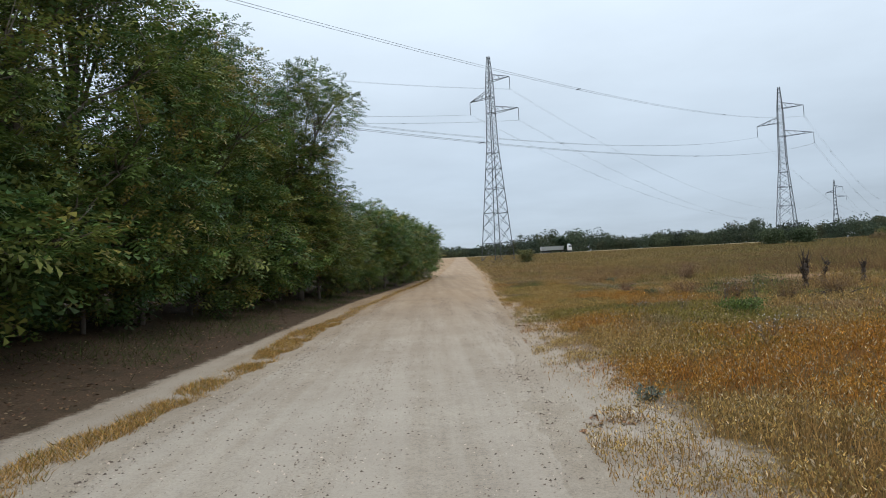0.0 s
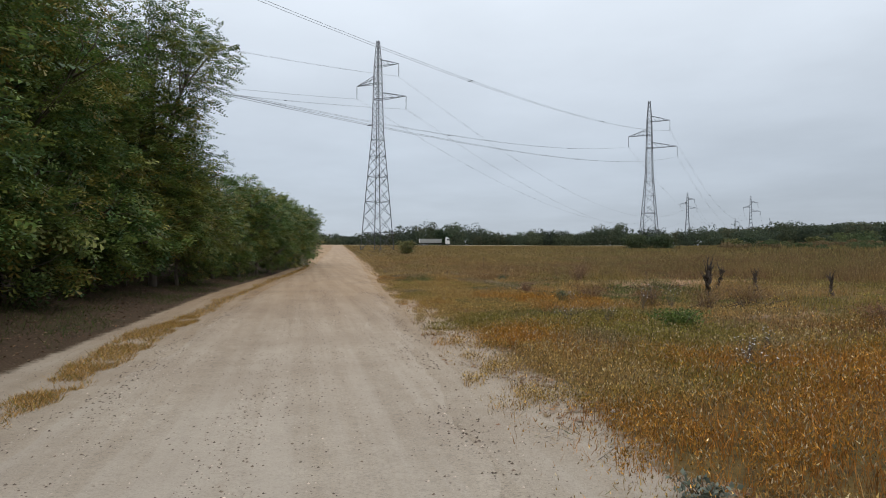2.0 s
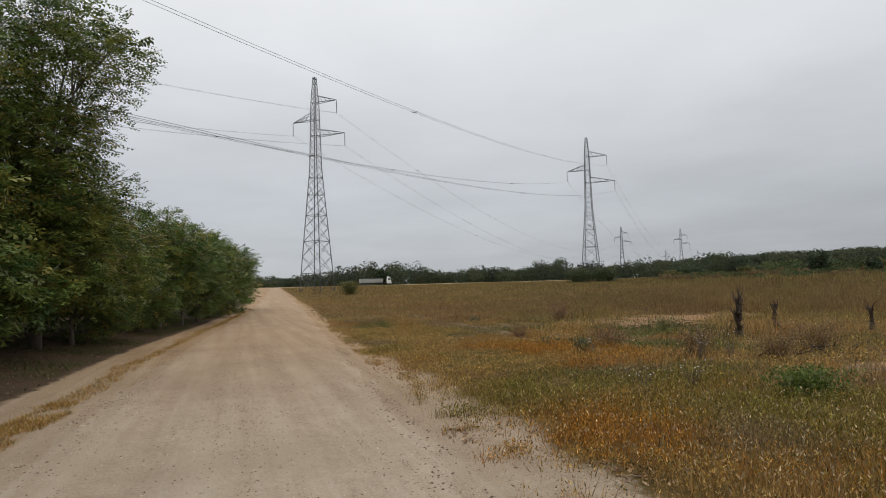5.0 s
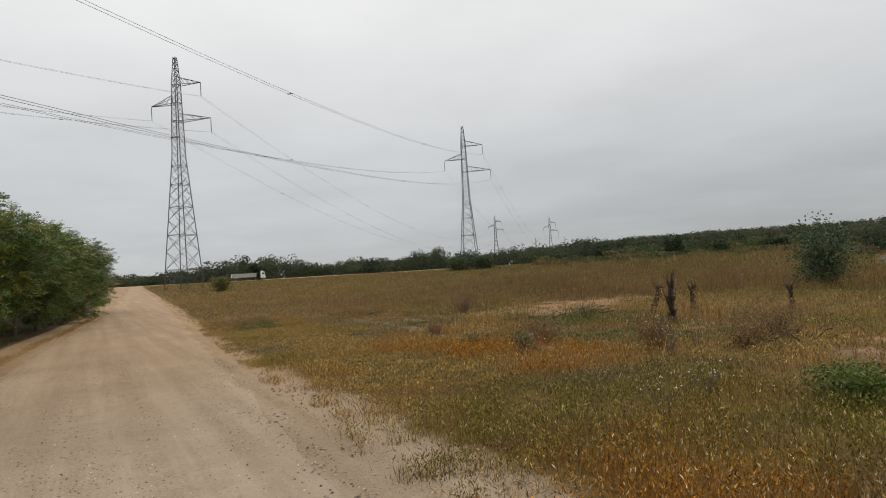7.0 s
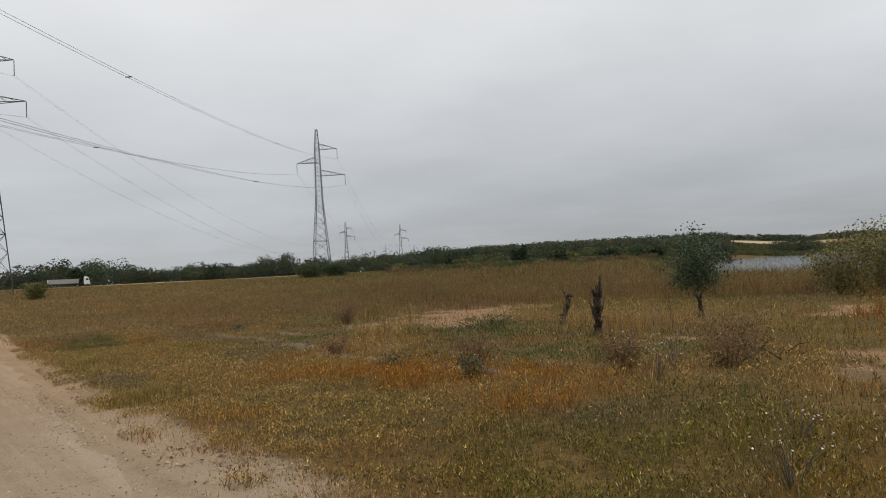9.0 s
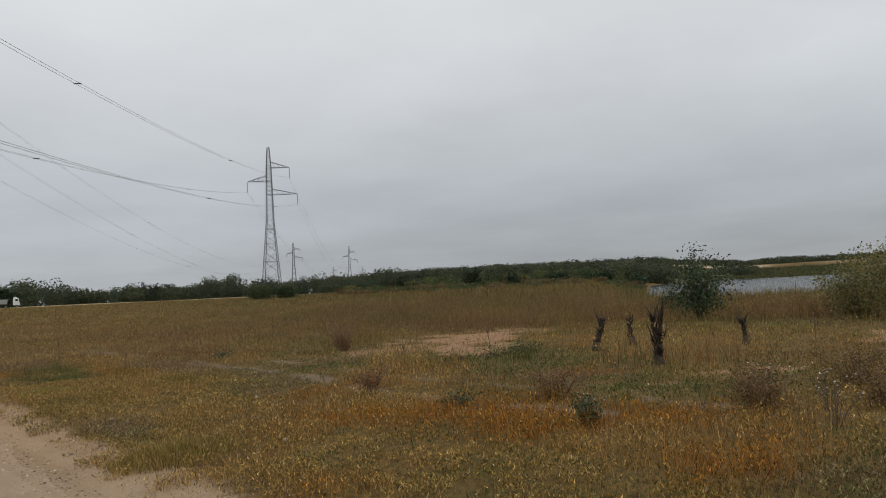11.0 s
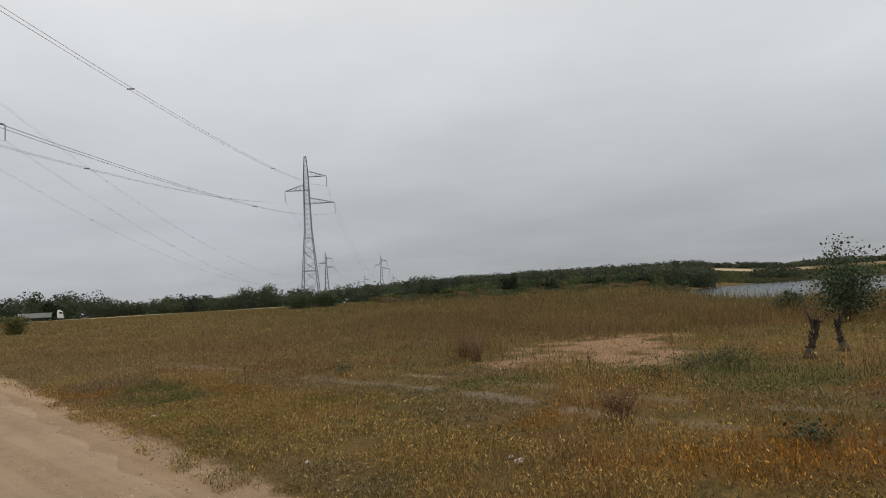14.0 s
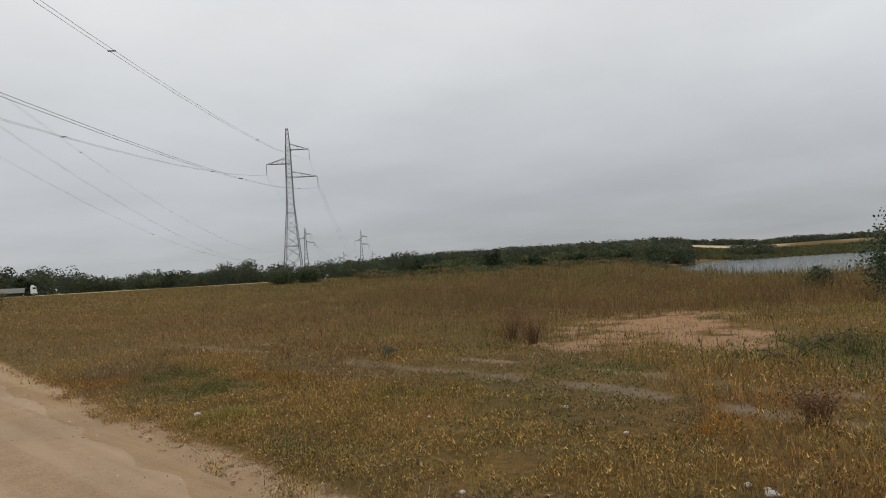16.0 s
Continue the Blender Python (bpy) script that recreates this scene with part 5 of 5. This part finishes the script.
def pylon(x, y, top, base_w, seed=0, detail=True, label="tall lattice steel power pylon with three crossarms"):
    """Lattice tower: four legs, bracing, three crossarms with hanging insulators."""
    z0 = float(land(x, y)) - 0.1
    H = top - z0
    thing = new("power_pylon")
    thing.matrix_basis = pose(x, y, z0, 0, 0, math.degrees(math.atan2(ACROSS.y, ACROSS.x)))
    # half widths by height: straight taper to the waist, slim body, pointed peak
    waist = H - 22

    def half(z):
        if z < waist:
            return (base_w + (2.0 - base_w) * z / waist) / 2
        if z < H - 6:
            return (2.0 - 0.65 * (z - waist) / 16) / 2
        return 0.28 + 0.39 * (H - z) / 6
    levels = [0.0]
    while levels[-1] < H - 0.6:
        levels.append(min(H, levels[-1] + max(1.25, half(levels[-1]) * (1.5 if levels[-1] < waist else 1.6))))
    levels[-1] = H
    sgn = ((-1, -1), (1, -1), (1, 1), (-1, 1))

    def corner(i, z):
        return (sgn[i % 4][0] * half(z), sgn[i % 4][1] * half(z), z)
    r = 0.105 if detail else 0.22
    for i in range(4):
        part("leg", Tubes().tube([corner(i, z) for z in (0, waist, H - 6, H)], [r, r * 0.9, r * 0.75, r * 0.6], 4).mesh("leg", M_STEEL), parent=thing)
    br = Tubes()
    for k, (a, b) in enumerate(zip(levels, levels[1:])):
        if not detail and k % 2:
            continue
        for i in range(4):
            br.bar(corner(i, a), corner(i + 1, b), r * 0.45)
            br.bar(corner(i + 1, a), corner(i, b), r * 0.45)
    part("bracing", br.mesh("bracing", M_STEEL), parent=thing)
    if detail:
        for z in [l for l in levels if 2 < l < waist][::2] + [H - 6.2, H - 10.2, H - 14.2]:
            hz = Tubes()
            for i in range(4):
                hz.bar(corner(i, z), corner(i + 1, z), r * 0.7)
            part("horizontal_strut", hz.mesh("horizontal_strut", M_STEEL), parent=thing)
    tips = []
    for z, s, L in ((H - 6.3, 1, 6.0), (H - 10.3, -1, 6.3), (H - 14.3, 1, 8.1)):
        arm = Tubes()
        w = half(z)
        tip = Vector((s * L, 0, z))
        for sy in (-1, 1):
            arm.bar((s * w, sy * w, z), tip, r * 0.75)
            arm.bar((s * w, sy * w * 0.9, z + 1.7), tip, r * 0.6)
            for k in (0.25, 0.5, 0.75):
                arm.bar((s * (w + (L - w) * k), sy * w * (1 - k), z), (s * (w + (L - w) * (k - 0.2)), sy * w * (1.12 - k), z + 1.7 * (1.2 - k)), r * 0.4)
        a = part("crossarm", arm.mesh("crossarm", M_STEEL), parent=thing)
        ins = Tubes()
        pts, rad = [], []
        for k in range(30):
            pts.append((tip.x, 0, z - 0.15 - 2.9 * k / 29))
            rad.append(0.10 if k % 2 else 0.055)
        ins.tube(pts, rad if detail else [0.14] * 30, 6)
        i_ob = part("insulator", ins.mesh("insulator", M_INSUL, True), parent=a, label="dark insulator string")
        tips.append(Vector((tip.x, 0, z - 3.1)))
    rot = thing.matrix_basis
    tagged(thing, label, "pylon", "power pylons")
    return [rot @ t for t in tips]


line_a = [(17.5, 159.0, 52.6, 5.8, True), (340.0, 526.0, 56.0, 5.8, False), (662.0, 893.0, 56.0, 5.8, False), (984, 1260, 56, 5.8, False)]
line_b = [(103.0, 181.5, 47.6, 5.4, True), (408.5, 530.0, 54.5, 5.8, False), (713.0, 879.0, 56.0, 5.8, False), (1018, 1228, 56, 5.8, False)]


def string_line(towers, back):
    tips = [pylon(x, y, t, w, detail=d, label="tall lattice steel power pylon with three crossarms" if d else "distant lattice power pylon with three crossarms") for x, y, t, w, d in towers]
    tips.insert(0, [t + Vector(back) for t in tips[0]])
    for k, (a, b) in enumerate(zip(tips, tips[1:])):
        for phase in range(3):
            cable = new("power_line")
            tagged(cable, "twin sagging high-voltage cables with spacers", "cable", "power lines")
            span = (b[phase] - a[phase]).length
            marks = Tubes()
            for off in (-0.22, 0.22):
                t = Tubes()
                pts = []
                n = 40 if k < 2 else 14
                for i in range(n + 1):
                    s = i / n
                    p = a[phase].lerp(b[phase], s) + ACROSS * off
                    p.z -= SAG * (span / 465) ** 2 * 4 * s * (1 - s)
                    pts.append(p)
                t.tube(pts, [0.015 if k == 0 else 0.011 if k == 1 else 0.02] * (n + 1), 4)
                part("wire", t.mesh("wire", M_CABLE), parent=cable)
            if k < 2:
                for i in range(1, 8):
                    s = (i + 0.3 * (phase - 1)) / 8
                    p = a[phase].lerp(b[phase], s)
                    p.z -= SAG * (span / 465) ** 2 * 4 * s * (1 - s)
                    sp = Tubes().bar(p - ACROSS * 0.32, p + ACROSS * 0.32, 0.06)
                    part("spacer", sp.mesh("spacer", M_INSUL), parent=cable)


SAG = 20.0
string_line(line_a, (-306.9, -349.4, 0))
string_line(line_b, (-306.9, -349.4, 0))


# ---- lorry on the far road ----


def wheel(x, y, parent):
    bm = bmesh.new()
    bmesh.ops.create_cone(bm, segments=18, radius1=0.5, radius2=0.5, depth=0.32, cap_ends=True, matrix=Matrix.Translation((x, y, 0.5)) @ Matrix.Rotation(math.pi / 2, 4, "X"))
    bmesh.ops.bevel(bm, geom=bm.edges[:], offset=0.03, segments=1, affect="EDGES")
    w = part("wheel", bm, M_BLACK, parent)
    bm = bmesh.new()
    bmesh.ops.create_cone(bm, segments=14, radius1=0.27, radius2=0.2, depth=0.36, cap_ends=True, matrix=Matrix.Translation((x, y, 0.5)) @ Matrix.Rotation(math.pi / 2, 4, "X"))
    part("rim", bm, M_GREY, w)


def lorry(x, y, heading):
    thing = new("lorry")
    thing.matrix_basis = pose(x, y, float(land(x, y)) + 0.0, 0, 0, heading)
    bm = boxed((2.1, 2.5, 2.6), (6.6, 0, 2.15), 0.12)
    for v in bm.verts:
        if v.co.x > 7.2 and v.co.z > 2.2:
            v.co.x -= 0.35 * (v.co.z - 2.2) / 1.2
    cab = part("cab", bm, M_WHITE, thing, "white cab")
    part("windscreen", boxed((0.08, 2.1, 0.85), (7.43, 0, 2.65), 0.02), M_GLASS, cab)
    for s in (-1, 1):
        part("side_window", boxed((0.9, 0.04, 0.7), (6.7, s * 1.26, 2.75), 0.01), M_GLASS, cab)
        part("mirror", boxed((0.1, 0.25, 0.6), (7.4, s * 1.42, 2.6), 0.02), M_BLACK, cab)
    part("bumper", boxed((0.3, 2.45, 0.5), (7.6, 0, 0.75), 0.05), M_GREY, cab)
    part("roof_deflector", boxed((1.2, 2.1, 0.5), (6.2, 0, 3.65), 0.15), M_WHITE, cab)
    part("chassis", boxed((14.0, 1.1, 0.3), (0.4, 0, 0.95), 0.02), M_BLACK, thing)
    bm = boxed((10.2, 2.5, 1.7), (-1.2, 0, 2.2), 0.04)
    for v in bm.verts:
        if v.co.z < 1.6:
            v.co.x = -1.2 + (v.co.x + 1.2) * 0.96
            v.co.y *= 0.85
    tr = part("trailer_body", bm, M_GREY, thing, "grey tipper trailer body")
    for i in range(9):
        for s in (-1, 1):
            part("side_rib", boxed((0.12, 0.06, 1.5), (-5.8 + i * 1.15, s * 1.24, 2.25), 0.01), M_GREY, tr)
    part("tailgate", boxed((0.2, 2.4, 1.9), (-6.4, 0, 2.2), 0.03), M_WHITE, tr)
    for wx in (6.6, 3.4, -2.6, -3.9, -5.2):
        for s in (-1, 1):
            wheel(wx, s * 1.05, thing)
    tagged(thing, "white lorry with a grey tipper trailer on the far road", "truck")


lorry(58.5, 293.6, -14)
